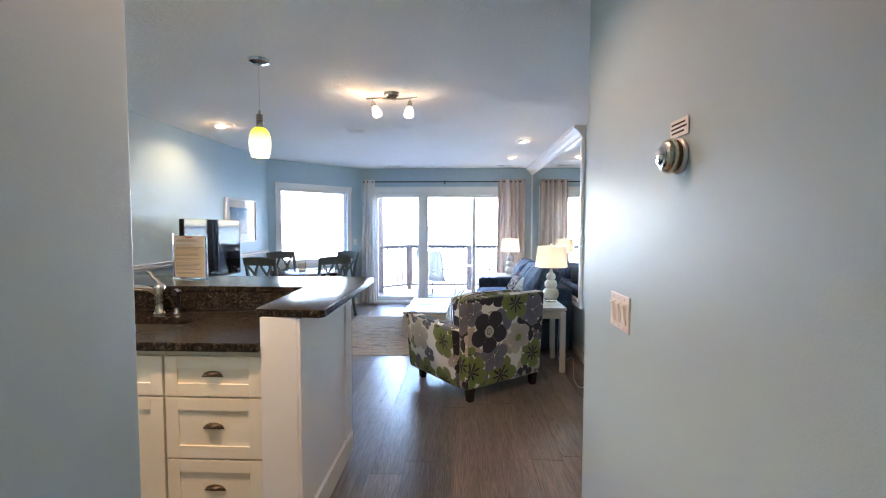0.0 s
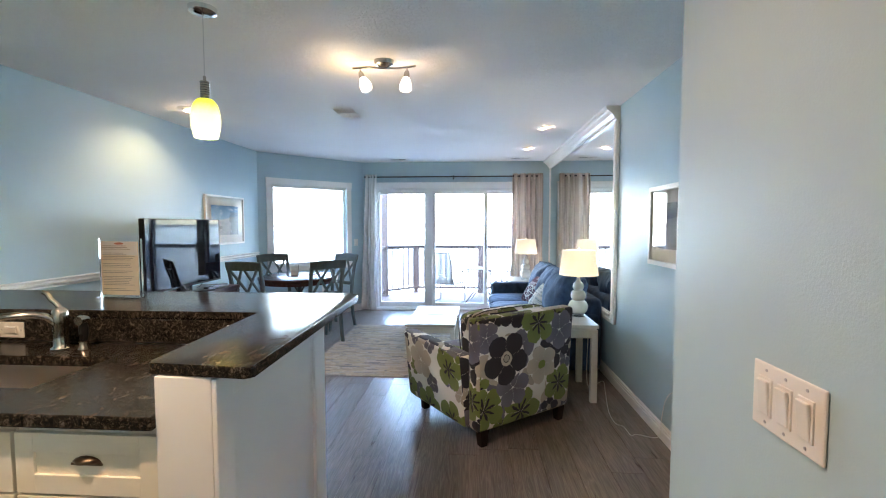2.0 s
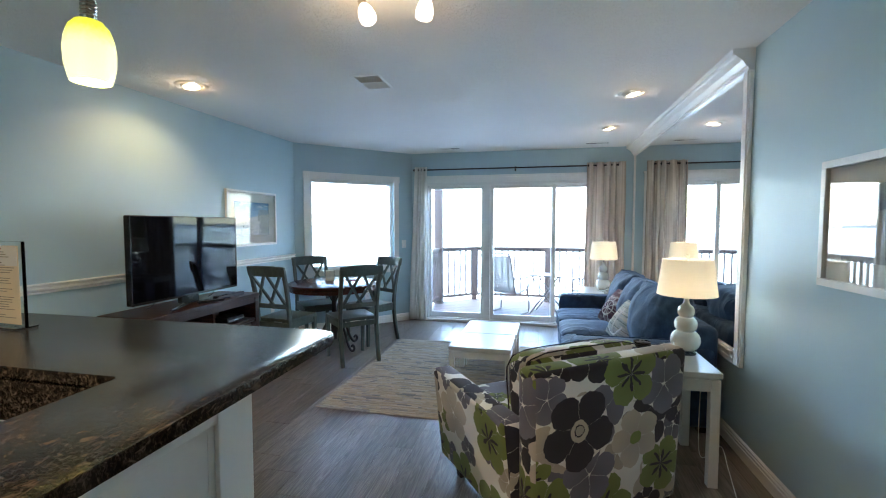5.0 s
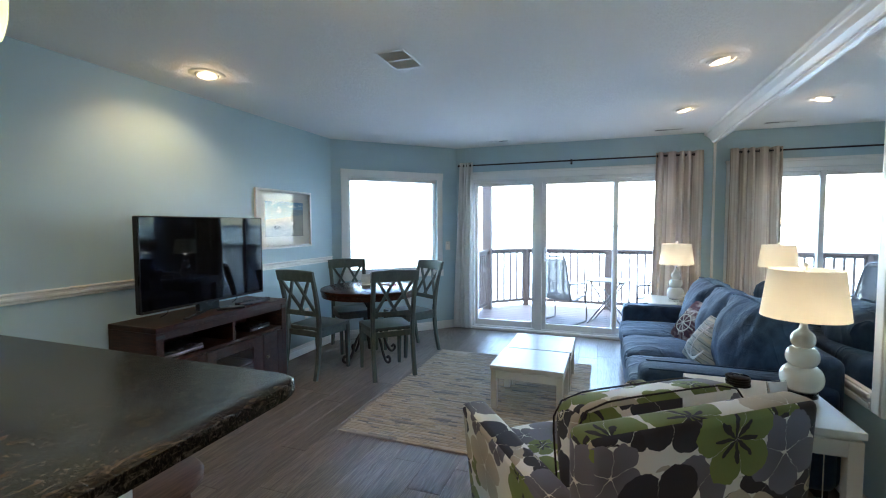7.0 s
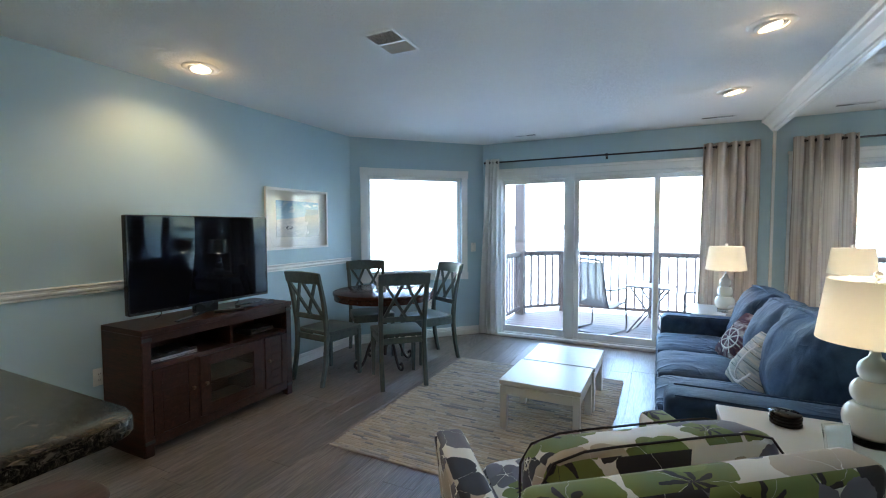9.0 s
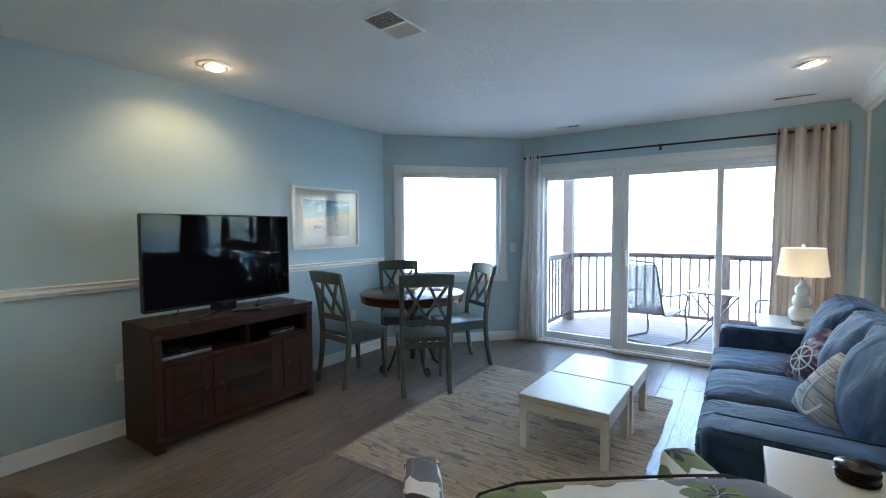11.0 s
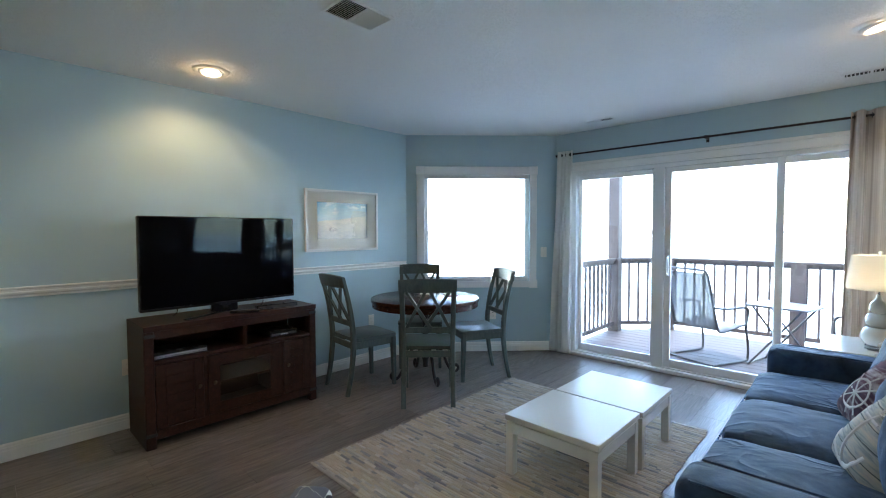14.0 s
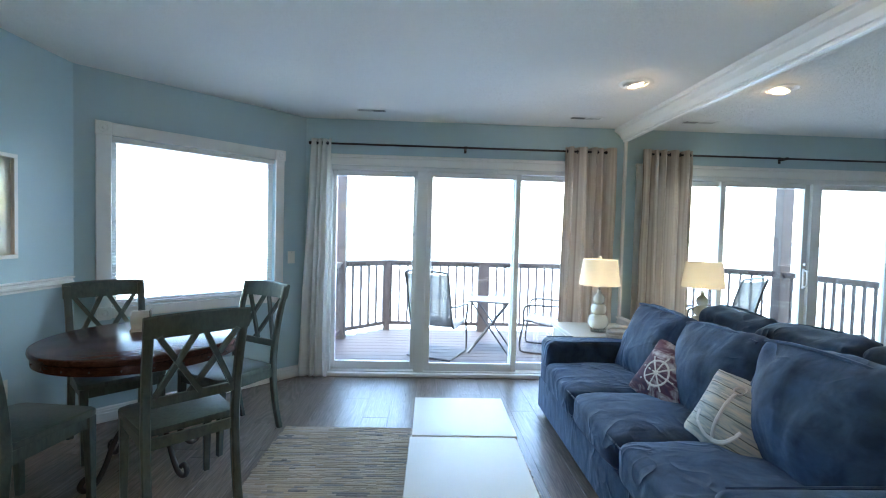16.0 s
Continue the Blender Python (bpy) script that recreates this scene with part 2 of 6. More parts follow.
fold = n.math("ADD", n.math("MULTIPLY", n.math("MULTIPLY", ridge, patch), 0.6), n.math("MULTIPLY", soft_fold, 0.8))
n.bump(n.math("ADD", fold, n.math("MULTIPLY", n.noise(n.coords(), 480, 2), 0.035)), 0.6, 0.026)


def curtain_cloth(name, dark, middle, light, through_it, share):
    """Linen toned in upright stripes that lets some daylight through."""
    mat = material(name, middle, 0.9, 0.0, Sheen_Weight=0.2)
    n = Net(mat)
    n.color(n.ramp(n.noise(n.coords("UV", (14, 0.02, 1)), 2, 2), (0.36, dark), (0.46, middle), (0.62, light)))
    n.bump(n.noise(n.coords("UV", (500, 60, 1)), 1, 2), 0.2, 0.002)
    tr = n.node("ShaderNodeBsdfTranslucent", Color=(*through_it, 1))
    ms = n.node("ShaderNodeMixShader", Fac=share)
    n.link(n.b.outputs[0], ms.inputs[1])
    n.link(tr.outputs[0], ms.inputs[2])
    n.link(ms.outputs[0], n.t.nodes["Material Output"].inputs["Surface"])
    return mat


CURTAIN_TAN = curtain_cloth("tan_linen", (0.40, 0.325, 0.275), (0.60, 0.525, 0.465), (0.73, 0.67, 0.615), (0.78, 0.69, 0.60), 0.26)
# brighter copy of the linen: the left panel's backlight is put into its colour
CURTAIN_BACKLIT = curtain_cloth("backlit_cream_linen", (0.80, 0.785, 0.75), (0.87, 0.86, 0.83), (0.9, 0.9, 0.88), (0.93, 0.92, 0.90), 0.42)
SHADE = material("cream_lamp_shade_linen", (0.82, 0.79, 0.71), 0.9, 0.0, Transmission_Weight=0.0)
n = Net(SHADE)
tr = n.node("ShaderNodeBsdfTranslucent", Color=(0.9, 0.88, 0.82, 1))
ms = n.node("ShaderNodeMixShader", Fac=0.36)
n.link(n.b.outputs[0], ms.inputs[1])
n.link(tr.outputs[0], ms.inputs[2])
n.link(ms.outputs[0], n.t.nodes["Material Output"].inputs["Surface"])
n.bump(n.noise(n.coords(scale=(1, 1, 3)), 300, 2), 0.2, 0.002)


PIPING = material("black_piping", (0.012, 0.012, 0.014), 0.7)


def glow(name, color, strength):
    mat = material(name, color, 0.4)
    b = mat.node_tree.nodes["Principled BSDF"]
    b.inputs["Emission Color"].default_value = (*color, 1)
    b.inputs["Emission Strength"].default_value = strength
    return mat


BULB = glow("lit_bulb_glass", (1.0, 0.84, 0.58), 0.35)
FROST = glow("lit_frosted_glass", (1.0, 0.86, 0.64), 0.16)
PENDANT = material("yellow_to_white_art_glass", (0.8, 0.8, 0.5), 0.15)
n = Net(PENDANT)
sep = n.node("ShaderNodeSeparateXYZ")
n.link(n.coords(), sep.inputs[0])
h = n.math("ADD", sep.outputs["Z"], n.math("MULTIPLY", n.noise(n.coords(), 90, 2), 0.02))
tint = n.ramp(n.math("MULTIPLY", h, 4.5), (0.0, (1.0, 0.92, 0.5)), (0.5, (0.97, 0.92, 0.4)), (0.75, (0.72, 0.72, 0.06)), (0.95, (0.42, 0.46, 0.01)))
n.color(tint)
n.link(tint, n.b.inputs["Emission Color"])
n.b.inputs["Emission Strength"].default_value = 0.05
n.bump(n.noise(n.coords(), 110, 3), 0.25, 0.004)

NAVY_BLOOM, GREY_BLOOM, GREEN_BLOOM, TAN_BLOOM = range(4)
BLOOM_HUES = [(0.024, 0.027, 0.042), (0.16, 0.16, 0.20), (0.18, 0.235, 0.068), (0.52, 0.46, 0.37)]


def floral(name, placed=()):
    """Printed cotton with blooms strewn over its UVs in metres, and some set at (u, v, radius, kind, turn)."""
    mat = material(name, (0.7, 0.7, 0.64), 0.85, 0.0, Sheen_Weight=0.15)
    n = Net(mat)
    uv = n.coords("UV")
    place = uv
    for scale, size in ((9.0, 0.035), (42.0, 0.016)):
        warp = n.node("ShaderNodeTexNoise", Scale=scale, Detail=2.0)
        n.link(uv, warp.inputs["Vector"])
        off = n.node("ShaderNodeVectorMath")
        off.operation = "MULTIPLY_ADD"
        off.inputs[1].default_value = (size, size, 0)
        n.link(warp.outputs["Color"], off.inputs[0])
        n.link(place, off.inputs[2])
        place = off.outputs[0]

    def polar(center, turn):
        sub = n.node("ShaderNodeVectorMath")
        sub.operation = "SUBTRACT"
        n.link(place, sub.inputs[0])
        if isinstance(center, tuple):
            sub.inputs[1].default_value = (center[0], center[1], 0)
        else:
            n.link(center, sub.inputs[1])
        size = n.node("ShaderNodeVectorMath")
        size.operation = "LENGTH"
        n.link(sub.outputs[0], size.inputs[0])
        d = n.node("ShaderNodeSeparateXYZ")
        n.link(sub.outputs[0], d.inputs[0])
        return size.outputs["Value"], n.math("ADD", n.math("ARCTAN2", d.outputs["Y"], d.outputs["X"]), turn)

    def lobes(theta, count, power):
        return n.math("POWER", n.math("ABSOLUTE", n.math("COSINE", n.math("MULTIPLY", theta, count / 2))), power)

    def petals(rad, theta, r):
        p = lobes(theta, 5, 0.6)
        return n.math("MULTIPLY", n.math("LESS_THAN", rad, n.math("MULTIPLY_ADD", p, 0.36 * r, 0.66 * r)), n.math("GREATER_THAN", n.math("MULTIPLY", p, rad), 0.0045))

    col = (0.80, 0.79, 0.74)
    for density, r, seed in ((5.2, 0.07, 3.7), (3.6, 0.135, 0.0)):
        vor = n.node("ShaderNodeTexVoronoi", Scale=density, Randomness=0.55)
        vor.voronoi_dimensions = "2D"
        shift = n.node("ShaderNodeVectorMath")
        shift.operation = "ADD"
        shift.inputs[1].default_value = (seed, seed * 0.6, 0)
        n.link(place, shift.inputs[0])
        n.link(shift.outputs[0], vor.inputs["Vector"])
        back = n.node("ShaderNodeVectorMath")
        back.operation = "SUBTRACT"
        back.inputs[1].default_value = (seed, seed * 0.6, 0)
        n.link(vor.outputs["Position"], back.inputs[0])
        rnd = n.node("ShaderNodeSeparateColor")
        n.link(vor.outputs["Color"], rnd.inputs[0])
        rad, theta = polar(back.outputs[0], n.math("MULTIPLY", rnd.outputs[1], 6.28))
        hue = n.ramp(rnd.outputs[0], (0.0, BLOOM_HUES[0]), (0.24, BLOOM_HUES[1]), (0.44, BLOOM_HUES[2]), (0.72, BLOOM_HUES[3]))
        hue.node.color_ramp.interpolation = "CONSTANT"
        col = n.mix(petals(rad, theta, r), col, n.mix(1.0, hue, n.mix(n.math("MULTIPLY", rad, 6.0), (0.7, 0.7, 0.7), (1.1, 1.1, 1.1)), "MULTIPLY"))
        green = n.math("MULTIPLY", n.math("GREATER_THAN", rnd.outputs[0], 0.44), n.math("LESS_THAN", rnd.outputs[0], 0.72))
        star = n.math("LESS_THAN", rad, n.math("MULTIPLY", lobes(theta, 7, 2.0), 0.5 * r))
        col = n.mix(n.math("MULTIPLY", star, green), col, (0.02, 0.022, 0.03))
        ring = n.math("LESS_THAN", n.math("ABSOLUTE", n.math("SUBTRACT", rad, 0.2 * r)), 0.05 * r)
        col = n.mix(n.math("MULTIPLY", ring, n.math("LESS_THAN", rnd.outputs[0], 0.24)), col, (0.5, 0.46, 0.36))
    for u, v, r, kind, turn in placed:
        rad, theta = polar((u, v), turn)
        h = BLOOM_HUES[kind]
        shade = n.mix(n.math("MULTIPLY", rad, 1.0 / r), tuple(0.75 * k for k in h), tuple(1.1 * k for k in h))
        col = n.mix(n.math("LESS_THAN", rad, 0.86 * r), col, (0.80, 0.79, 0.74))
        col = n.mix(petals(rad, theta, r), col, shade)
        if kind == GREEN_BLOOM:
            col = n.mix(n.math("LESS_THAN", rad, n.math("MULTIPLY", lobes(theta, 8, 2.0), 0.55 * r)), col, (0.02, 0.022, 0.03))
        elif kind == NAVY_BLOOM:
            col = n.mix(n.math("LESS_THAN", n.math("ABSOLUTE", n.math("SUBTRACT", rad, 0.21 * r)), 0.06 * r), col, (0.52, 0.48, 0.38))
            col = n.mix(n.math("LESS_THAN", rad, 0.12 * r), col, (0.40, 0.37, 0.30))
        elif kind == TAN_BLOOM:
            col = n.mix(n.math("LESS_THAN", rad, 0.24 * r), col, (0.18, 0.25, 0.06))
    n.color(col)
    n.bump(n.noise(n.coords(), 500, 2), 0.15, 0.002)
    return mat


FLOWER = floral("floral_print_cotton")
FLOWER_BACK = floral("floral_print_back_cotton", [
    (0.08, 1.35, 0.10, GREY_BLOOM, 0.4), (0.80, 1.19, 0.09, NAVY_BLOOM, 0.2), (0.02, 1.04, 0.09, GREEN_BLOOM, 0.9),
    (0.62, 0.78, 0.08, NAVY_BLOOM, 1.1), (0.69, 1.32, 0.135, GREY_BLOOM, 0.3), (0.50, 1.39, 0.14, GREEN_BLOOM, 0.8),
    (0.70, 0.94, 0.13, GREEN_BLOOM, 0.1), (0.08, 0.89, 0.145, GREEN_BLOOM, 0.5), (0.37, 0.82, 0.155, GREEN_BLOOM, 1.3),
    (0.54, 1.10, 0.13, TAN_BLOOM, 0.6), (0.30, 0.99, 0.13, GREY_BLOOM, 0.9), (0.24, 1.19, 0.17, NAVY_BLOOM, 0.25)])

RUG = material("woven_jute_and_cotton", (0.4, 0.36, 0.29), 0.95)
n = Net(RUG)
g = n.node("ShaderNodeNewGeometry")
hue = n.ramp(g.outputs["Random Per Island"], (0.0, (0.43, 0.35, 0.255)), (0.25, (0.54, 0.465, 0.365)), (0.5, (0.37, 0.315, 0.245)), (0.72, (0.60, 0.55, 0.465)), (0.88, (0.29, 0.29, 0.30)), (0.96, (0.15, 0.17, 0.20)))
n.color(n.mix(0.3, hue, n.ramp(n.noise(n.coords(scale=(30, 200, 30)), 1, 4), (0.3, (0.27, 0.225, 0.17)), (0.7, (0.62, 0.55, 0.45)))))
n.bump(n.noise(n.coords(scale=(1, 2, 1)), 320, 2), 0.5, 0.003)

WATER = material("lake_water", (0.48, 0.53, 0.54), 0.15)
n = Net(WATER)
n.bump(n.noise(n.coords(scale=(1, 3, 1)), 0.6, 5), 0.5, 0.3)
SHORE = material("hazed_wooded_shore", (0.1, 0.13, 0.12), 0.9)
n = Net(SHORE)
# pale greys: distance haze is mixed into the trees' own colour
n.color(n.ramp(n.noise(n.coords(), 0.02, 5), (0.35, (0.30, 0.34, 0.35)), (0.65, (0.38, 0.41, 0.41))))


def picture_mat(name, sky_c, mid_c, sand_c, dark_c):
    """A loose watercolour of a beach."""
    mat = material(name, mid_c, 0.6)
    n = Net(mat)
    v = n.coords()
    sp = n.node("ShaderNodeSeparateXYZ")
    n.link(v, sp.inputs[0])
    w = n.noise(n.coords(scale=(1, 3, 6)), 4, 5, 0.6, 1.5)
    h = n.math("ADD", n.math("MULTIPLY", sp.outputs["Z"], 2.4), n.math("MULTIPLY", w, 0.5))
    c = n.ramp(h, (0.05, sand_c), (0.3, sand_c), (0.36, mid_c), (0.62, sky_c), (0.95, mid_c))
    n.color(n.mix(n.ramp(n.noise(n.coords(scale=(1, 8, 2)), 3, 5, 0.6, 2.0), (0.55, (0, 0, 0)), (0.68, (0.8, 0.8, 0.8))), c, dark_c))
    return mat


ART_A = material("beach_print", (0.5, 0.6, 0.7), 0.6)
n = Net(ART_A)
sp = n.node("ShaderNodeSeparateXYZ")
n.link(n.coords(), sp.inputs[0])
px, pz = sp.outputs["X"], sp.outputs["Z"]
cloud = n.noise(n.coords(scale=(1, 1, 2.2)), 9, 5, 0.6, 0.6)
blue = n.ramp(n.math("MULTIPLY_ADD", pz, 4.0, 0.1), (0.1, (0.34, 0.52, 0.64)), (0.9, (0.04, 0.18, 0.40)))
heaven = n.mix(n.ramp(cloud, (0.55, (0, 0, 0)), (0.7, (0.8, 0.8, 0.8))), blue, (0.72, 0.76, 0.80))
sand = n.ramp(n.noise(n.coords(scale=(1, 1, 4)), 14, 5, 0.6, 1.0), (0.35, (0.50, 0.52, 0.53)), (0.65, (0.68, 0.68, 0.66)))
shoreline = n.math("MULTIPLY_ADD", px, 0.10, n.math("MULTIPLY_ADD", n.noise(n.coords(), 12, 3), 0.04, 0.0))
c = n.mix(n.math("GREATER_THAN", pz, shoreline), sand, heaven)
dune = n.math("MULTIPLY", n.math("GREATER_THAN", n.math("MULTIPLY_ADD", n.noise(n.coords(scale=(1, 1, 0.6)), 16, 5, 0.7), 0.26, px), 0.245), n.math("LESS_THAN", pz, 0.1))
c = n.mix(n.math("MULTIPLY", dune, 0.6), c, (0.17, 0.19, 0.19))
boat_x, boat_z = n.math("ADD", px, 0.12), n.math("ADD", pz, 0.085)
boat = n.math("LESS_THAN", n.math("ADD", n.math("MULTIPLY", boat_x, boat_x), n.math("MULTIPLY", n.math("MULTIPLY", boat_z, boat_z), 5.0)), 0.0022)
boat = n.math("MULTIPLY", boat, n.math("GREATER_THAN", n.noise(n.coords(scale=(1, 1, 2)), 60, 2), 0.5))
n.color(n.mix(boat, c, (0.08, 0.10, 0.13)))
ART_B = picture_mat("porch_photograph", (0.30, 0.36, 0.40), (0.08, 0.10, 0.13), (0.35, 0.36, 0.36), (0.03, 0.035, 0.045))

# ---- mesh helpers ----
def part(name, bm, mat, parent=None, label="", smooth=False, at=None):
    """Links a bmesh as one mesh object, under a thing or a part."""
    bmesh.ops.recalc_face_normals(bm, faces=bm.faces)
    me = bpy.data.meshes.new(name)
    bm.to_mesh(me)
    bm.free()
    me.materials.append(mat)
    if smooth:
        me.shade_smooth()
        me.set_sharp_from_angle(angle=0.75)
    ob = new(name, me)
    ob.parent = parent
    if at is not None:
        ob.matrix_basis = at
    return tagged(ob, label)


def thing(name, m, label, category, group="", kind=""):
    ob = new(name)
    ob.empty_display_size = 0.1
    ob.matrix_basis = m
    return tagged(ob, label, category, group, kind)


def solid(name, bm, mat, label, category, group="", kind="", smooth=False, at=None):
    return tagged(part(name, bm, mat, None, label, smooth, at), "", category, group, kind)


def facing(x, y, dx, dy, z=0.0):
    """A pose at x, y whose own y axis points along (dx, dy)."""
    return pose(x, y, z, 0, 0, math.degrees(math.atan2(-dx, dy)))


def box(x0, x1, y0, y1, z0, z1, bevel=0.0, bm=None, m=None, seg=2):
    bm = bm or bmesh.new()
    geo = bmesh.ops.create_cube(bm, size=1.0)
    verts = geo["verts"]
    for vt in verts:
        vt.co = Vector((x0 + (vt.co.x + 0.5) * (x1 - x0), y0 + (vt.co.y + 0.5) * (y1 - y0), z0 + (vt.co.z + 0.5) * (z1 - z0)))
    if m is not None:
        for vt in verts:
            vt.co = m @ vt.co
    if bevel > 0:
        edges = list({e for vt in verts for e in vt.link_edges})
        bmesh.ops.bevel(bm, geom=edges, offset=bevel, segments=seg, affect="EDGES", profile=0.5, clamp_overlap=True)
    return bm


def lathe(profile, bm=None, sides=28, m=None):
    """A turned solid round z from (radius, height) pairs."""
    bm = bm or bmesh.new()
    rings = []
    for r, z in profile:
        ring = []
        for i in range(sides):
            a = 2 * math.pi * i / sides
            co = Vector((r * math.cos(a), r * math.sin(a), z))
            ring.append(bm.verts.new(m @ co if m is not None else co))
        rings.append(ring)
    for lo, hi in zip(rings, rings[1:]):
        for i in range(sides):
            bm.faces.new((lo[i], lo[(i + 1) % sides], hi[(i + 1) % sides], hi[i]))
    for ring in (rings[0], rings[-1]):
        if (ring[0].co - ring[sides // 2].co).length > 1e-4:
            bm.faces.new(ring)
    return bm


def tube(points, r, bm=None, sides=8, m=None, flat=1.0):
    """A round bar swept along points."""
    bm = bm or bmesh.new()
    pts = [Vector(p) for p in points]
    if m is not None:
        pts = [m @ p for p in pts]
    rings, side = [], None
    for i, p in enumerate(pts):
        d = (pts[min(i + 1, len(pts) - 1)] - pts[max(i - 1, 0)]).normalized()
        if side is None:
            ref = Vector((0, 0, 1)) if abs(d.z) < 0.9 else Vector((1, 0, 0))
            side = d.cross(ref).normalized()
        else:
            side = (side - d * side.dot(d)).normalized()
        up = d.cross(side)
        rings.append([bm.verts.new(p + r * (math.cos(a) * side + flat * math.sin(a) * up)) for a in [2 * math.pi * k / sides for k in range(sides)]])
    for lo, hi in zip(rings, rings[1:]):
        for i in range(sides):
            bm.faces.new((lo[i], lo[(i + 1) % sides], hi[(i + 1) % sides], hi[i]))
    bm.faces.new(rings[0])
    bm.faces.new(rings[-1])
    return bm


def smooth_path(points, steps=6):
    """Points along a smooth line through the given ones."""
    p = [Vector(q) for q in points]
    p = [2 * p[0] - p[1]] + p + [2 * p[-1] - p[-2]]
    out = []
    for i in range(1, len(p) - 2):
        for k in range(steps):
            t = k / steps
            out.append(0.5 * (2 * p[i] + (p[i + 1] - p[i - 1]) * t + (2 * p[i - 1] - 5 * p[i] + 4 * p[i + 1] - p[i + 2]) * t * t + (3 * p[i] - p[i - 1] - 3 * p[i + 1] + p[i + 2]) * t ** 3))
    out.append(p[-2])
    return out


def prism(outline, z0, z1, bm=None, bevel=0.0, m=None):
    """A flat outline raised from z0 to z1."""
    bm = bm or bmesh.new()
    lo = [bm.verts.new((x, y, z0)) for x, y in outline]
    hi = [bm.verts.new((x, y, z1)) for x, y in outline]
    k = len(outline)
    f1, f2 = bm.faces.new(lo), bm.faces.new(hi)
    for i in range(k):
        bm.faces.new((lo[i], lo[(i + 1) % k], hi[(i + 1) % k], hi[i]))
    if m is not None:
        for vt in lo + hi:
            vt.co = m @ vt.co
    if bevel > 0:
        bmesh.ops.bevel(bm, geom=list(f1.edges) + list(f2.edges), offset=bevel, segments=3, affect="EDGES", profile=0.5, clamp_overlap=True)
    return bm


def soft(sx, sy, sz, power=5.0, n=12, crown=0.0, pinch=0.0, rough=0.0, seed=0, m=None, bm=None, tufts=()):
    """A stuffed cushion of that full size, centred: rounded, domed on z by crown, thinned to its rim by pinch, with creases by rough."""
    bm = bm or bmesh.new()
    made = {}

    def vert(u):
        key = tuple(round(c, 5) for c in u)
        if key not in made:
            norm = sum(abs(c) ** power for c in u) ** (1 / power)
            q = Vector(u) / norm
            rim = max(abs(q.x), abs(q.y))
            z = q.z * (1 - pinch * rim ** 3) * (1 + crown * (1 - q.x * q.x) * (1 - q.y * q.y))
            corner = 1 + (0.06 * pinch) * (abs(q.x * q.y)) ** 2
            p = Vector((q.x * sx / 2 * corner, q.y * sy / 2 * corner, z * sz / 2))
            if rough:
                w = Vector((seed * 7.3, seed * 3.1, seed))
                k = noise.noise(p * 6 + w) * 0.7 + noise.noise(Vector((p.x * 22, p.y * 9, p.z * 14)) + w) * 0.4
                p += q.normalized() * rough * k
            made[key] = bm.verts.new(m @ p if m is not None else p)
        return made[key]

    for axis in range(3):
        for s in (-1, 1):
            for i in range(n):
                for j in range(n):
                    quad = []
                    for a, b in ((i, j), (i + 1, j), (i + 1, j + 1), (i, j + 1)):
                        u = [0, 0, 0]
                        u[axis], u[(axis + 1) % 3], u[(axis + 2) % 3] = s, math.sin((2 * a / n - 1) * math.pi / 2 * 0.999), math.sin((2 * b / n - 1) * math.pi / 2 * 0.999)
                        quad.append(vert(u))
                    if len(set(quad)) == 4:
                        bm.faces.new(quad)
    return bm


def box_uv(bm, scale=1.0, shift=(0.0, 0.0)):
    """UVs in metres, each face from the side that it faces most."""
    bm.normal_update()
    uv = bm.loops.layers.uv.verify()
    for f in bm.faces:
        nx, ny, nz = (abs(c) for c in f.normal)
        for loop in f.loops:
            c = loop.vert.co
            if nz >= nx and nz >= ny:
                p = (c.x, c.y + 0.37)
            elif ny >= nx:
                p = (c.x, c.z)
            else:
                p = (c.y + 0.61, c.z)
            loop[uv].uv = (p[0] * scale + shift[0], p[1] * scale + shift[1])
    return bm


# ---- the room ----
XL, XR, YB, CEIL = -2.6, 1.675, 9.5, 2.445
BAY = pose(XL, 8.3, 0, 0, 0, 45)
BAY_LEN = 1.2 * math.sqrt(2)


def setting(name, bm, mat, label, category, at=None, smooth=False):
    return solid(name, bm, mat, label, category, kind="structure", at=at, smooth=smooth)


setting("subfloor", box(-2.75, 1.9, -0.2, 9.62, -0.2, -0.014), SLOT, "dark base layer under the plank floor", "floor")
outline = [(-2.75, -0.2), (1.9, -0.2), (1.9, 9.65), (-1.46, 9.65), (-2.75, 8.36)]
setting("ceiling", prism(outline, CEIL, CEIL + 0.2), CEILING, "white knockdown-textured plaster ceiling", "ceiling")
setting("wall_left", box(-2.75, XL, -0.2, 8.36, -0.1, CEIL), WALL, "pale blue painted wall behind the television", "wall")

# bay wall with its window opening
W0, W1, WZ0, WZ1 = 0.20, 1.40, 0.80, 2.01
bm = box(0, W0, 0, 0.15, -0.1, CEIL)
box(W1, BAY_LEN, 0, 0.15, -0.1, CEIL, bm=bm)
box(W0, W1, 0, 0.15, -0.1, WZ0, bm=bm)
box(W0, W1, 0, 0.15, WZ1, CEIL, bm=bm)
setting("wall_bay", bm, WALL, "pale blue painted angled wall with a window", "wall", at=BAY)

# back wall with its sliding door opening
D0, D1, DZ = -1.20, 1.45, 2.015
bm = box(-1.46, D0, YB, YB + 0.15, -0.1, CEIL)
box(D1, 1.9, YB, YB + 0.15, -0.1, CEIL, bm=bm)
box(D0, D1, YB, YB + 0.15, DZ, CEIL, bm=bm)
setting("wall_back", bm, WALL, "pale blue painted wall with a sliding glass door", "wall")
setting("wall_right", box(XR, 1.9, 3.3, YB, -0.1, CEIL), WALL, "pale blue painted wall with mirror and picture", "wall")
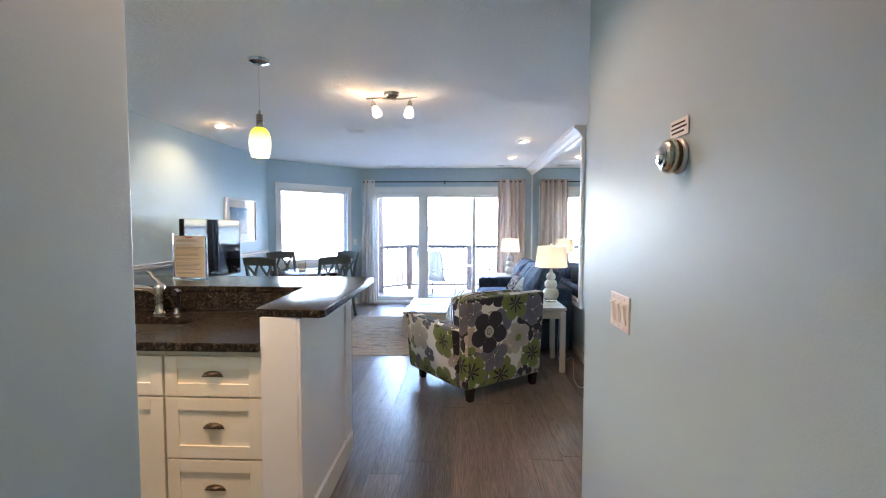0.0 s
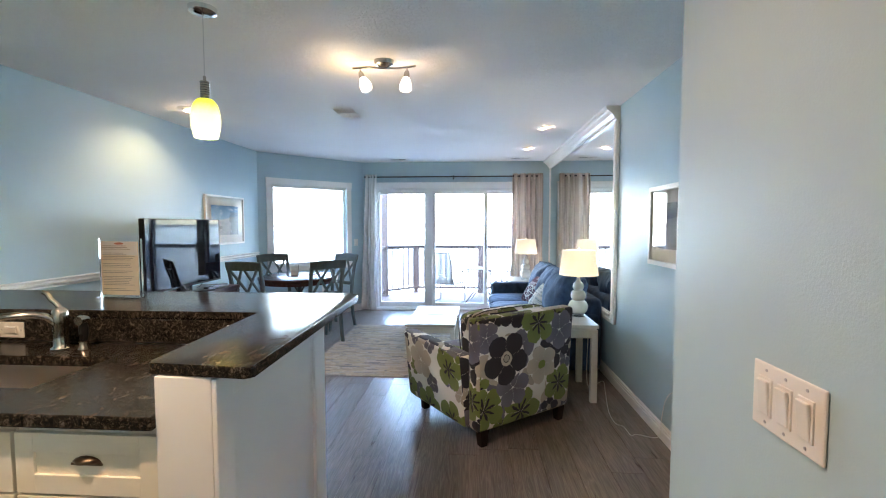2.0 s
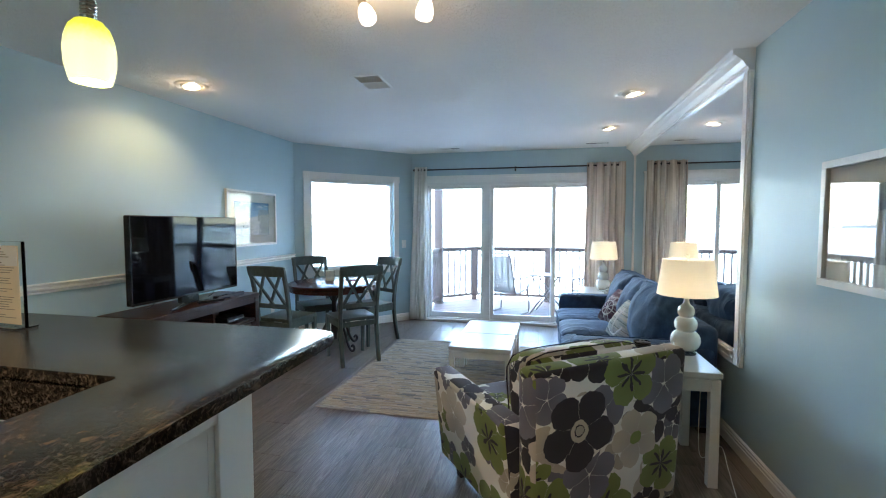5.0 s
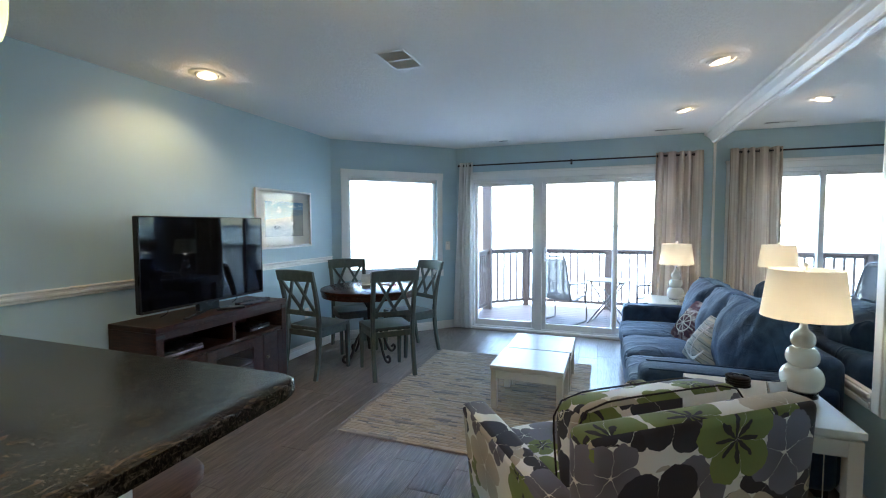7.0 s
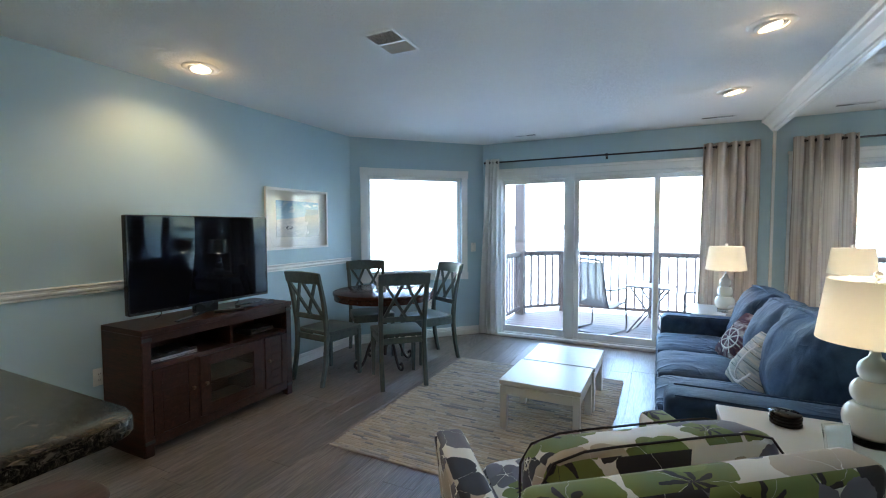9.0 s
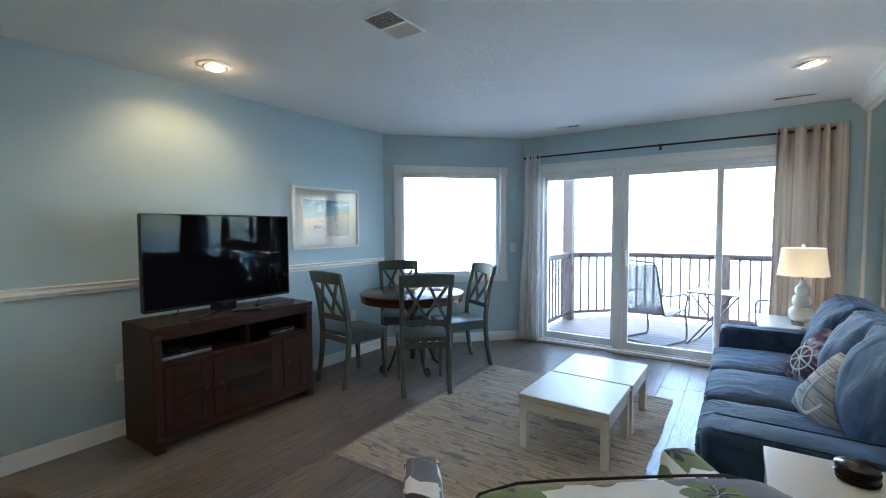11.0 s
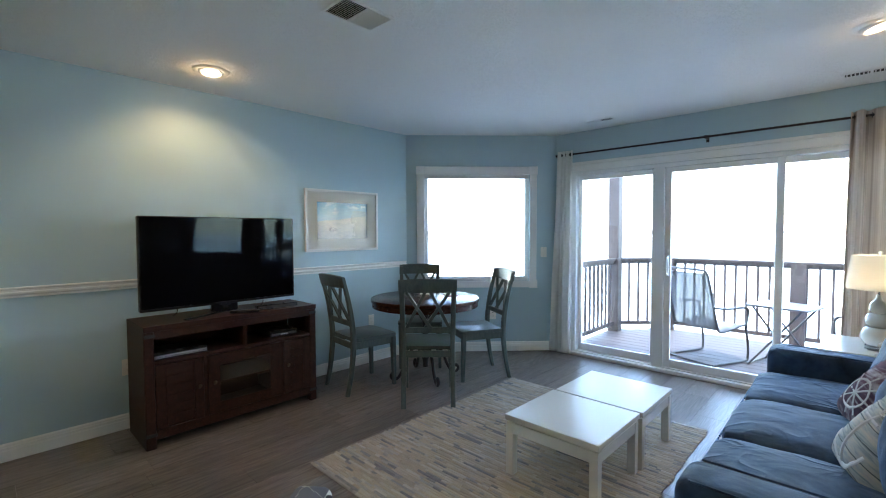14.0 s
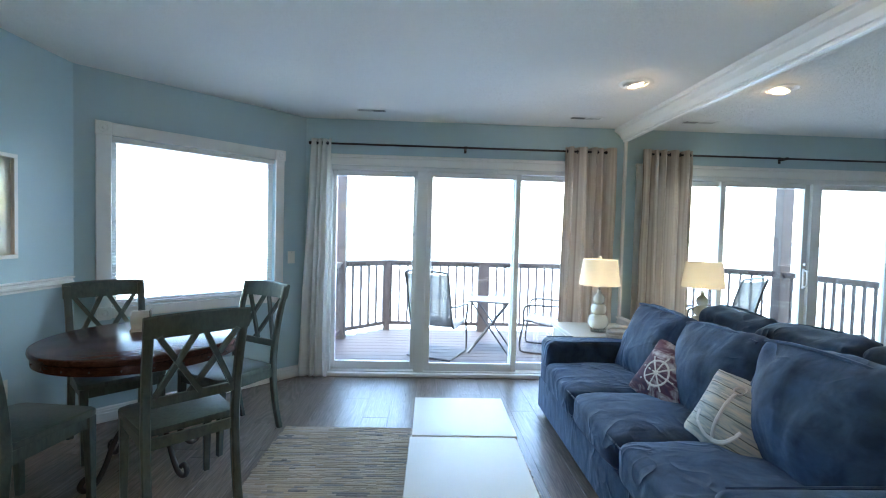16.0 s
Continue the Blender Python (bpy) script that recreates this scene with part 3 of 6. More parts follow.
setting("wall_entry", box(0.915, XR + 0.1, -0.2, 3.42, -0.1, CEIL, 0.006), WALL, "pale blue painted entry wall with switches", "wall")
setting("wall_hall", box(-0.45, -0.31, 0.0, 2.505, -0.1, CEIL, 0.006), WALL, "pale blue painted wall end beside the hall", "wall")
setting("wall_kitchen", box(XL, -0.45, 2.38, 2.5, -0.1, CEIL), WALL, "pale blue painted kitchen wall", "wall")
setting("wall_behind", box(-0.45, 0.915, -0.2, 0.0, -0.1, CEIL), WALL, "pale blue painted wall behind the hall", "wall")


def moulding(name, x_pairs, length, mat, label, category, at):
    """A moulded strip: a profile of (out, up) pairs drawn along its own x."""
    bm = bmesh.new()
    ends = []
    for x in (0, length):
        ends.append([bm.verts.new((x, -o, u)) for o, u in x_pairs])
    k = len(x_pairs)
    for i in range(k):
        bm.faces.new((ends[0][i], ends[0][(i + 1) % k], ends[1][(i + 1) % k], ends[1][i]))
    bm.faces.new(ends[0])
    bm.faces.new(ends[1])
    return setting(name, bm, mat, label, category, at=at)


BASE = [(0, 0), (0.016, 0), (0.016, 0.062), (0.012, 0.066), (0.012, 0.078), (0.014, 0.081), (0.009, 0.086), (0.009, 0.096), (0.004, 0.102), (0, 0.106)]
RAIL = [(0, 0), (0.008, 0.004), (0.008, 0.014), (0.02, 0.024), (0.022, 0.034), (0.012, 0.04), (0.014, 0.05), (0.026, 0.058), (0.026, 0.064), (0, 0.066)]
moulding("baseboard", BASE, 3.66, TRIM, "white moulded baseboard", "baseboard", pose(XL, 4.62, 0, 0, 0, 90))
moulding("baseboard", BASE, BAY_LEN, TRIM, "white moulded baseboard", "baseboard", BAY)
moulding("baseboard", BASE, 0.12, TRIM, "white moulded baseboard", "baseboard", pose(-1.40, YB, 0))
moulding("baseboard", BASE, 0.185, TRIM, "white moulded baseboard", "baseboard", pose(1.545, YB, 0))
moulding("baseboard", BASE, 6.06, TRIM, "white moulded baseboard", "baseboard", pose(XR, YB - 0.016, 0, 0, 0, -90))
moulding("baseboard", BASE, 0.80, TRIM, "white moulded baseboard", "baseboard", pose(XR - 0.016, 3.42, 0, 0, 0, 180))
moulding("baseboard", BASE, 3.4, TRIM, "white moulded baseboard", "baseboard", pose(0.915, 3.41, 0, 0, 0, -90))
moulding("chair_rail", RAIL, 3.66, TRIM, "white moulded chair rail", "trim", pose(XL, 4.62, 0.975, 0, 0, 90))


# ---- window in the bay ----
win = thing("window_1", BAY @ pose(0, 0, 0), "white-framed window with raised white blinds, bright outside", "window", kind="structure")
C0, C1, CZ0, CZ1 = 0.115, 1.475, 0.725, 2.10
part("casing", box(C0, W0 + 0.004, -0.02, 0, WZ0 - 0.0, WZ1, 0.004), TRIM, win)
part("casing", box(W1 - 0.004, C1, -0.02, 0, WZ0 - 0.0, WZ1, 0.004), TRIM, win)
part("casing", box(W0 + 0.004, W1 - 0.004, -0.02, 0, WZ1 - 0.004, CZ1 - 0.004, 0.004), TRIM, win)
part("apron", box(W0 + 0.004, W1 - 0.004, -0.02, 0, CZ0 + 0.004, WZ0 + 0.004, 0.004), TRIM, win)
for cx in (C0, W1 - 0.004):
    for cz in (CZ0, WZ1 - 0.002):
        bm = box(cx - 0.004, cx + 0.088, -0.027, 0, cz - 0.003, cz + 0.09, 0.004)
        lathe([(0.033, 0), (0.033, 0.004), (0.026, 0.006), (0.022, 0.003), (0.012, 0.003), (0.008, 0.007), (0.0, 0.008)], bm, 20, pose(cx + 0.042, -0.027, cz + 0.044, 90))
        part("corner_block", bm, TRIM, win)
part("window_frame", box(W0, W0 + 0.045, 0.05, 0.13, WZ0, WZ1, 0.003), VINYL, win)
part("window_frame", box(W1 - 0.045, W1, 0.05, 0.13, WZ0, WZ1, 0.003), VINYL, win)
part("window_frame", box(W0 + 0.045, W1 - 0.045, 0.05, 0.13, WZ1 - 0.045, WZ1, 0.003), VINYL, win)
part("window_frame", box(W0 + 0.045, W1 - 0.045, 0.05, 0.13, WZ0, WZ0 + 0.05, 0.003), VINYL, win)
pane = part("pane", box(W0 + 0.045, W1 - 0.045, 0.088, 0.094, WZ0 + 0.05, WZ1 - 0.045), GLASS, win)
pane.visible_shadow = False
blind = thing("window_blind", BAY @ pose(0, 0, 0), "white horizontal slat blind with open slats in the bay window", "blind")
part("head_rail", box(W0 + 0.01, W1 - 0.01, 0.004, 0.046, WZ1 - 0.045, WZ1 - 0.004, 0.004), VINYL, blind)
bm0 = box(W0 + 0.014, W1 - 0.014, -0.011, 0.011, -0.0008, 0.0008)
slat = None
for i in range(48):
    z = WZ0 + 0.03 + i * 0.0235
    at = pose(0, 0.026, z, 4)
    if slat is None:
        slat = part("slat", bm0, VINYL, blind, at=at)
    else:
        s2 = slat.copy()
        scene.collection.objects.link(s2)
        s2.matrix_basis = at
part("bottom_rail", box(W0 + 0.014, W1 - 0.014, 0.014, 0.038, WZ0 + 0.004, WZ0 + 0.02, 0.003), VINYL, blind)
for x in (W0 + 0.2, W1 - 0.2):
    part("cord", tube([(x, 0.026, WZ0 + 0.01), (x, 0.026, WZ1 - 0.02)], 0.001, sides=5), VINYL, blind)


# ---- sliding glass door ----
door = thing("door_1", pose(0, YB, 0), "white vinyl sliding glass door onto the deck, closed", "sliding door", kind="structure")
part("casing", box(D0 - 0.09, D0 + 0.004, -0.02, 0, 0, DZ, 0.004), TRIM, door)
part("casing", box(D1 - 0.004, D1 + 0.09, -0.02, 0, 0, DZ, 0.004), TRIM, door)
bm = box(D0 - 0.09, D1 + 0.09, -0.02, 0, DZ, 2.085, 0.004)
box(D0 - 0.10, D1 + 0.10, -0.034, 0, 2.085, 2.115, 0.006, bm=bm)
part("head_casing", bm, TRIM, door)
part("threshold", box(D0 - 0.06, D1 + 0.06, -0.05, -0.002, 0.0, 0.035, 0.006), TRIM, door)
part("door_frame", box(D0, D0 + 0.05, 0.0, 0.14, 0.0, DZ, 0.003), VINYL, door)
part("door_frame", box(D1 - 0.05, D1, 0.0, 0.14, 0.0, DZ, 0.003), VINYL, door)
part("door_frame", box(D0 + 0.05, D1 - 0.05, 0.0, 0.14, DZ - 0.04, DZ, 0.003), VINYL, door)
part("door_sill", box(D0 + 0.05, D1 - 0.05, 0.0, 0.14, -0.02, 0.045, 0.003), VINYL, door)
part("mullion", box(-0.345, -0.245, -0.012, 0.14, 0.045, DZ - 0.04, 0.004), VINYL, door)


def panel(name, x0, x1, y0, stile=0.052, low=0.075, top=0.05):
    bm = box(x0, x0 + stile, y0, y0 + 0.04, 0.045, DZ - 0.04, 0.004)
    box(x1 - stile, x1, y0, y0 + 0.04, 0.045, DZ - 0.04, 0.004, bm=bm)
    box(x0 + stile, x1 - stile, y0, y0 + 0.04, 0.045, 0.045 + low, 0.004, bm=bm)
    box(x0 + stile, x1 - stile, y0, y0 + 0.04, DZ - 0.04 - top, DZ - 0.04, 0.004, bm=bm)
    p = part(name, bm, VINYL, door)
    g = part("pane", box(x0 + stile, x1 - stile, y0 + 0.017, y0 + 0.023, 0.045 + low, DZ - 0.04 - top), GLASS, p)
    g.visible_shadow = False
    return p


panel("side_panel", D0 + 0.05, -0.345, 0.06, 0.035)
slider = panel("sliding_panel", -0.245, 0.665, 0.02)
panel("fixed_panel", 0.60, D1 - 0.05, 0.075)
bm = box(-0.235, -0.205, -0.002, 0.02, 0.93, 1.13, 0.004)
tube(smooth_path([(-0.215, 0.0, 0.95), (-0.215, -0.03, 0.96), (-0.215, -0.04, 1.03), (-0.215, -0.03, 1.10), (-0.215, 0.0, 1.11)], 5), 0.009, bm)
box(-0.222, -0.208, -0.012, 0.02, 1.16, 1.19, 0.003, bm=bm)
part("handle", bm, VINYL, slider, "white pull handle with latch")


# ---- mirror wall ----
MX, M0, M1, MZ0, MZ1 = 1.668, 6.285, YB - 0.045, 0.63, 2.32
mirror = thing("wall_mirror", pose(MX, 0, 0), "large wall mirror in a white moulded frame", "mirror")
part("mirror_glass", box(-0.008, -0.002, M0, M1, MZ0, MZ1), MIRROR, mirror)


DEEP = XR - MX - 0.001
part("backing", box(0, DEEP, M0, YB - 0.002, MZ0, MZ1), TRIM, mirror)
bm = box(-0.02, DEEP, M0 - 0.09, M0, MZ0 - 0.09, MZ1, 0.006)
box(-0.028, -0.02, M0 - 0.08, M0 - 0.05, MZ0 - 0.08, MZ1, 0.004, bm=bm)
part("frame_side", bm, TRIM, mirror)
part("frame_side", box(-0.02, 0, M1, YB - 0.002, MZ0, MZ1, 0.006), TRIM, mirror)
bm = box(-0.02, DEEP, M0, YB - 0.002, MZ0 - 0.09, MZ0, 0.006)
box(-0.034, -0.02, M0, YB - 0.002, MZ0 - 0.03, MZ0 - 0.008, 0.005, bm=bm)
box(-0.028, -0.02, M0, YB - 0.002, MZ0 - 0.075, MZ0 - 0.05, 0.004, bm=bm)
part("frame_bottom", bm, TRIM, mirror)
CROWN = [(-DEEP, 0), (0.026, 0), (0.03, 0.008), (0.03, 0.018), (0.042, 0.022), (0.046, 0.032), (0.062, 0.058), (0.092, 0.08), (0.098, 0.088), (0.115, 0.094), (0.115, CEIL - MZ1), (-DEEP, CEIL - MZ1)]
moulding("crown_moulding", CROWN, YB - M0 + 0.09, TRIM, "white crown moulding above the mirror", "trim", pose(MX, YB, MZ1, 0, 0, -90))


# ---- deck and distance ----
ground = bmesh.new()
bmesh.ops.create_grid(ground, x_segments=2, y_segments=2, size=4000)
setting("water", ground, WATER, "pale grey lake water out to the horizon", "water", at=pose(0, 0, -7))
bm = bmesh.new()
random.seed(4)
prev = None
for i in range(121):
    a = radians(-60 + i)
    d = Vector((math.sin(a), math.cos(a), 0)) * 1500
    h = 9 + 5 * noise.noise(Vector((i * 0.09, 2.0, 0))) + 5 * noise.noise(Vector((i * 0.5, 7.0, 0)))
    cur = (bm.verts.new(d), bm.verts.new(d + Vector((0, 0, h))), bm.verts.new(d * 1.1))
    if prev:
        bm.faces.new((prev[0], cur[0], cur[1], prev[1]))
        bm.faces.new((prev[1], cur[1], cur[2], prev[2]))
    prev = cur
setting("backdrop_shore", bm, SHORE, "far low wooded shore across the lake, distance haze painted into its colour", "shore", at=pose(0, 0, -7))

# ---- kitchen peninsula ----
def rounded(points, radii, steps=5):
    """An outline with its corners rounded, a radius for each."""
    out, k = [], len(points)
    for i, (p, r) in enumerate(zip(points, radii)):
        p, a, b = Vector(p), Vector(points[i - 1]), Vector(points[(i + 1) % k])
        if r <= 0:
            out.append(tuple(p))
            continue
        s, e = p + (a - p).normalized() * r, p + (b - p).normalized() * r
        for j in range(steps + 1):
            t = j / steps
            out.append(tuple((1 - t) ** 2 * s + 2 * t * (1 - t) * p + t * t * e))
    return out


top = rounded([(-2.598, 4.07), (-0.50, 4.07), (-0.475, 3.395), (-0.172, 3.37), (-0.195, 4.6), (-2.598, 4.61)], [0, 0.01, 0.012, 0.02, 0.07, 0])
solid("bar_counter", prism(top, 1.021, 1.053, bevel=0.006), GRANITE, "polished dark speckled granite bar top on the peninsula", "countertop", smooth=True)

pen = thing("peninsula_wall", pose(0, 0, 0), "white panelled half wall carrying the raised bar", "half wall")
part("core", box(-2.598, -0.29, 4.10, 4.245, 0, 1.018), TRIM, pen)
part("end_panel", box(-0.45, -0.29, 3.385, 4.10, 0, 1.018, 0.003), TRIM, pen)
for y0, y1 in ((3.385, 3.47), (4.12, 4.245)):
    part("stile", box(-0.29, -0.276, y0, y1, 0.125, 1.012, 0.003), TRIM, pen)
part("rail", box(-0.29, -0.278, 3.47, 4.12, 0.94, 1.012, 0.003), TRIM, pen)
part("baseboard_strip", box(-0.29, -0.272, 3.415, 4.25, 0, 0.125, 0.004), TRIM, pen)
part("baseboard_strip", box(-2.598, -0.29, 4.245, 4.26, 0, 0.125, 0.004), TRIM, pen)

# worktop with the sink's cut-out
SX0, SX1, SY0, SY1 = -1.62, -0.99, 3.55, 3.87
bm = box(-2.598, SX0, 3.37, 4.07, 0.872, 0.91, 0.004)
box(SX1, -0.452, 3.37, 4.07, 0.872, 0.91, 0.004, bm=bm)
box(SX0, SX1, 3.37, SY0, 0.872, 0.91, 0, bm=bm)
box(SX0, SX1, SY1, 4.07, 0.872, 0.91, 0, bm=bm)
solid("worktop", bm, GRANITE, "polished dark granite worktop with a sink cut-out", "countertop")
solid("backsplash", box(-2.598, -0.452, 4.07, 4.10, 0.911, 1.017, 0.002), GRANITE, "dark granite backsplash under the bar", "backsplash")

bm = bmesh.new()
rim = rounded([(SX0 - 0.01, SY0 - 0.01), (SX1 + 0.01, SY0 - 0.01), (SX1 + 0.01, SY1 + 0.01), (SX0 - 0.01, SY1 + 0.01)], [0.09] * 4, 6)
rings = []
for shrink, z in ((0.0, 0.871), (0.004, 0.86), (0.02, 0.72), (0.06, 0.70)):
    ring = []
    for x, y in rim:
        cx, cy = (SX0 + SX1) / 2, (SY0 + SY1) / 2
        ring.append(bm.verts.new((x + (cx - x) * shrink * 2, y + (cy - y) * shrink * 2, z)))
    rings.append(ring)
for lo, hi in zip(rings, rings[1:]):
    for i in range(len(lo)):
        bm.faces.new((lo[i], lo[(i + 1) % len(lo)], hi[(i + 1) % len(lo)], hi[i]))
bm.faces.new(rings[-1])
sink = thing("sink", pose(0, 0, 0), "undermount stainless steel sink bowl", "sink")
part("bowl", bm, STEEL, sink, smooth=True)
part("drain", lathe([(0.045, 0.702), (0.04, 0.706), (0.028, 0.703), (0.0, 0.703)], m=pose(-1.3, 3.71, 0)), CHROME, sink, smooth=True)

fau = thing("faucet", pose(-1.29, 3.965, 0.911, 0, 0, 0) @ Matrix.Scale(1.15, 4), "brushed nickel kitchen faucet with a lever handle", "faucet")
part("body", lathe([(0.032, 0), (0.032, 0.006), (0.024, 0.014), (0.021, 0.05), (0.024, 0.09), (0.026, 0.12), (0.022, 0.142), (0.012, 0.152), (0, 0.154)]), NICKEL, fau, smooth=True)
part("spout", tube(smooth_path([(0, -0.005, 0.085), (-0.03, -0.035, 0.125), (-0.09, -0.085, 0.135), (-0.17, -0.11, 0.12), (-0.225, -0.135, 0.09)]), 0.0135, sides=12), NICKEL, fau, smooth=True)
part("lever", tube(smooth_path([(0, 0, 0.148), (-0.012, 0.0, 0.165), (-0.03, 0.0, 0.178), (-0.045, 0, 0.2), (-0.06, 0, 0.205)]), 0.0085, sides=10), NICKEL, fau, smooth=True)
spr = thing("side_sprayer", pose(-1.195, 3.97, 0.911), "brushed nickel side sprayer beside the faucet", "sprayer")
part("base", lathe([(0.024, 0), (0.024, 0.006), (0.017, 0.014), (0.016, 0.035), (0.0, 0.036)]), NICKEL, spr, smooth=True)
part("grip", lathe([(0.013, 0.036), (0.016, 0.06), (0.017, 0.09), (0.012, 0.115), (0.0, 0.116)]), BLACK_PLASTIC, spr, smooth=True)
part("head", tube([(0, 0.012, 0.118), (0, -0.004, 0.124), (0, -0.024, 0.122)], 0.019, sides=14), NICKEL, spr, smooth=True)


def cup_pull(parent, x, y, z):
    """A half-round cup pull on a front that faces -y."""
    bm = bmesh.new()
    rings = []
    for i in range(9):
        a = math.pi * i / 8
        ring = []
        for j in range(6):
            b = (math.pi / 2) * j / 5
            ring.append(bm.verts.new((x + 0.045 * math.cos(a) * (0.35 + 0.65 * math.cos(b * 0.8)), y - 0.026 * math.sin(b) * math.sin(a) - 0.001, z + 0.024 * math.sin(a) * math.cos(b * 0.75))))
        rings.append(ring)
    for lo, hi in zip(rings, rings[1:]):
        for j in range(5):
            bm.faces.new((lo[j], lo[j + 1], hi[j + 1], hi[j]))
    bmesh.ops.remove_doubles(bm, verts=bm.verts, dist=0.0004)
    box(x - 0.047, x + 0.047, y - 0.004, y, z - 0.004, z + 0.003, 0.0015, bm=bm)
    return part("cup_pull", bm, BRONZE, parent, "dark bronze cup pull", smooth=True)


def shaker(name, parent, x0, x1, z0, z1, y=3.42, rail=0.055):
    front = part(name, box(x0 + rail, x1 - rail, y - 0.011, y - 0.001, z0 + rail, z1 - rail), CABINET, parent)
    part("stile", box(x0, x0 + rail, y - 0.019, y - 0.001, z0, z1, 0.0015), CABINET, front)
    part("stile", box(x1 - rail, x1, y - 0.019, y - 0.001, z0, z1, 0.0015), CABINET, front)
    part("rail", box(x0 + rail, x1 - rail, y - 0.019, y - 0.001, z1 - rail, z1, 0.0015), CABINET, front)
    part("rail", box(x0 + rail, x1 - rail, y - 0.019, y - 0.001, z0, z0 + rail, 0.0015), CABINET, front)
    return front


def base_unit(x0, x1, label, high=0.871):
    cab = thing("base_cabinet", pose(0, 0, 0), label, "kitchen cabinet", "cabinets under the worktop")
    part("body", box(x0 + 0.001, x1 - 0.001, 3.42, 4.07, 0.10, high), CABINET, cab)
    part("toe_kick", box(x0 + 0.001, x1 - 0.001, 3.48, 4.0, 0, 0.10), GREY_PLASTIC, cab)
    return cab


cab = base_unit(-0.885, -0.452, "white shaker cabinet with three drawers and bronze pulls")
for z0, z1 in ((0.668, 0.843), (0.393, 0.66), (0.115, 0.385)):
    dr = shaker("drawer_front", cab, -0.88, -0.457, z0, z1)
    cup_pull(dr, -0.672, 3.409, (z0 + z1) / 2)
cab = base_unit(-1.765, -0.887, "white shaker sink cabinet with two doors", 0.68)
part("front_rail", box(-1.764, -0.888, 3.42, 3.44, 0.68, 0.871), CABINET, cab)
for x0, x1 in ((-1.76, -1.318), (-1.312, -0.892)):
    shaker("false_drawer_front", cab, x0, x1, 0.668, 0.843)
    dr = shaker("cabinet_door", cab, x0, x1, 0.115, 0.66)
    kx = x1 - 0.03 if x0 < -1.5 else x0 + 0.03
    part("knob", lathe([(0.0, 0.026), (0.011, 0.024), (0.014, 0.017), (0.006, 0.009), (0.007, 0.0), (0, 0)], sides=14, m=pose(kx, 3.401, 0.60, 90)), BRONZE, dr, "dark bronze round knob", smooth=True)
cab = base_unit(-2.598, -1.767, "white shaker corner cabinet")
for x0, x1 in ((-2.594, -2.185), (-2.18, -1.772)):
    dr = shaker("drawer_front", cab, x0, x1, 0.668, 0.843)
    cup_pull(dr, (x0 + x1) / 2, 3.409, 0.77)
    shaker("cabinet_door", cab, x0, x1, 0.115, 0.66)


def outlet(m, label, switch=False, wide=1, flat=False):
    """A wall plate, its own face towards -y."""
    w = 0.035 + 0.023 * (wide - 1)
    ob = thing("light_switch" if switch else "wall_outlet", m, label, "light switch" if switch else "outlet")
    part("cover_plate", box(-w, w, -0.006, 0, -0.057, 0.057, 0.003), PLATE, ob)
    for k in range(wide):
        cx = (k - (wide - 1) / 2) * 0.046
        if switch:
            bm = box(cx - 0.0165, cx + 0.0165, -0.009, -0.004, -0.033, 0.033, 0.001)
            box(cx - 0.013, cx + 0.013, -0.013, -0.007, -0.03, 0.03, 0.002, bm=bm, m=pose(0, 0, 0, 6))
            part("rocker", bm, PLATE, ob)
        else:
            for cz in (-0.02, 0.02):
                bm = prism(rounded([(-0.017, -0.014), (0.017, -0.014), (0.017, 0.014), (-0.017, 0.014)], [0.008] * 4, 3), 0, 0.003, m=pose(cx, -0.006, cz, 90))
                r = part("receptacle", bm, PLATE, ob)
                part("slots", box(cx - 0.007, cx - 0.0045, -0.0095, -0.0085, cz - 0.004, cz + 0.005, bm=box(cx + 0.0045, cx + 0.007, -0.0095, -0.0085, cz - 0.004, cz + 0.005)), SLOT, r)
        for cz in ((-0.045, 0.045) if switch else (0,)):
            part("screw", lathe([(0.003, 0), (0.0025, 0.001), (0, 0.001)], sides=8, m=pose(cx, -0.006, cz, 90)), SILVER_PLASTIC, ob)
    return ob


outlet(pose(-1.62, 4.07, 0.962, 0, 90, 0), "white rocker switch in the granite backsplash", True)
outlet(pose(-0.58, 4.07, 0.962, 0, 90, 0), "white outlet in the granite backsplash")

card = thing("sign_holder", pose(-1.385, 4.405, 1.054, 0, 0, -5), "clear acrylic stand with a printed notice on the bar", "sign holder")
part("acrylic_stand", box(-0.122, 0.122, -0.006, 0.006, 0.0, 0.30, 0.002, bm=box(-0.122, 0.122, -0.035, 0.035, 0, 0.004, 0.001)), ACRYLIC, card)
sheet = part("paper", box(-0.108, 0.108, -0.0085, -0.0068, 0.012, 0.285), PAPER, card, "cream printed notice")
part("header_paper", box(-0.105, 0.105, -0.0105, -0.009, 0.215, 0.283), WHITE_PAPER, card)
random.seed(3)
z = 0.262
while z > 0.03:
    w = random.uniform(0.12, 0.185)
    part("text_line", box(-0.095, -0.095 + w, -0.0118, -0.0106, z, z + 0.0022), INK, card)
    z -= 0.0085 if random.random() > 0.2 else 0.02
part("logo", lathe([(0.012, 0), (0.012, 0.001), (0, 0.001)], sides=12, m=pose(0, -0.0106, 0.275, 90) @ Matrix.Diagonal((2.2, 0.5, 1, 1))), material("soft_red_print", (0.5, 0.2, 0.12), 0.6), card)

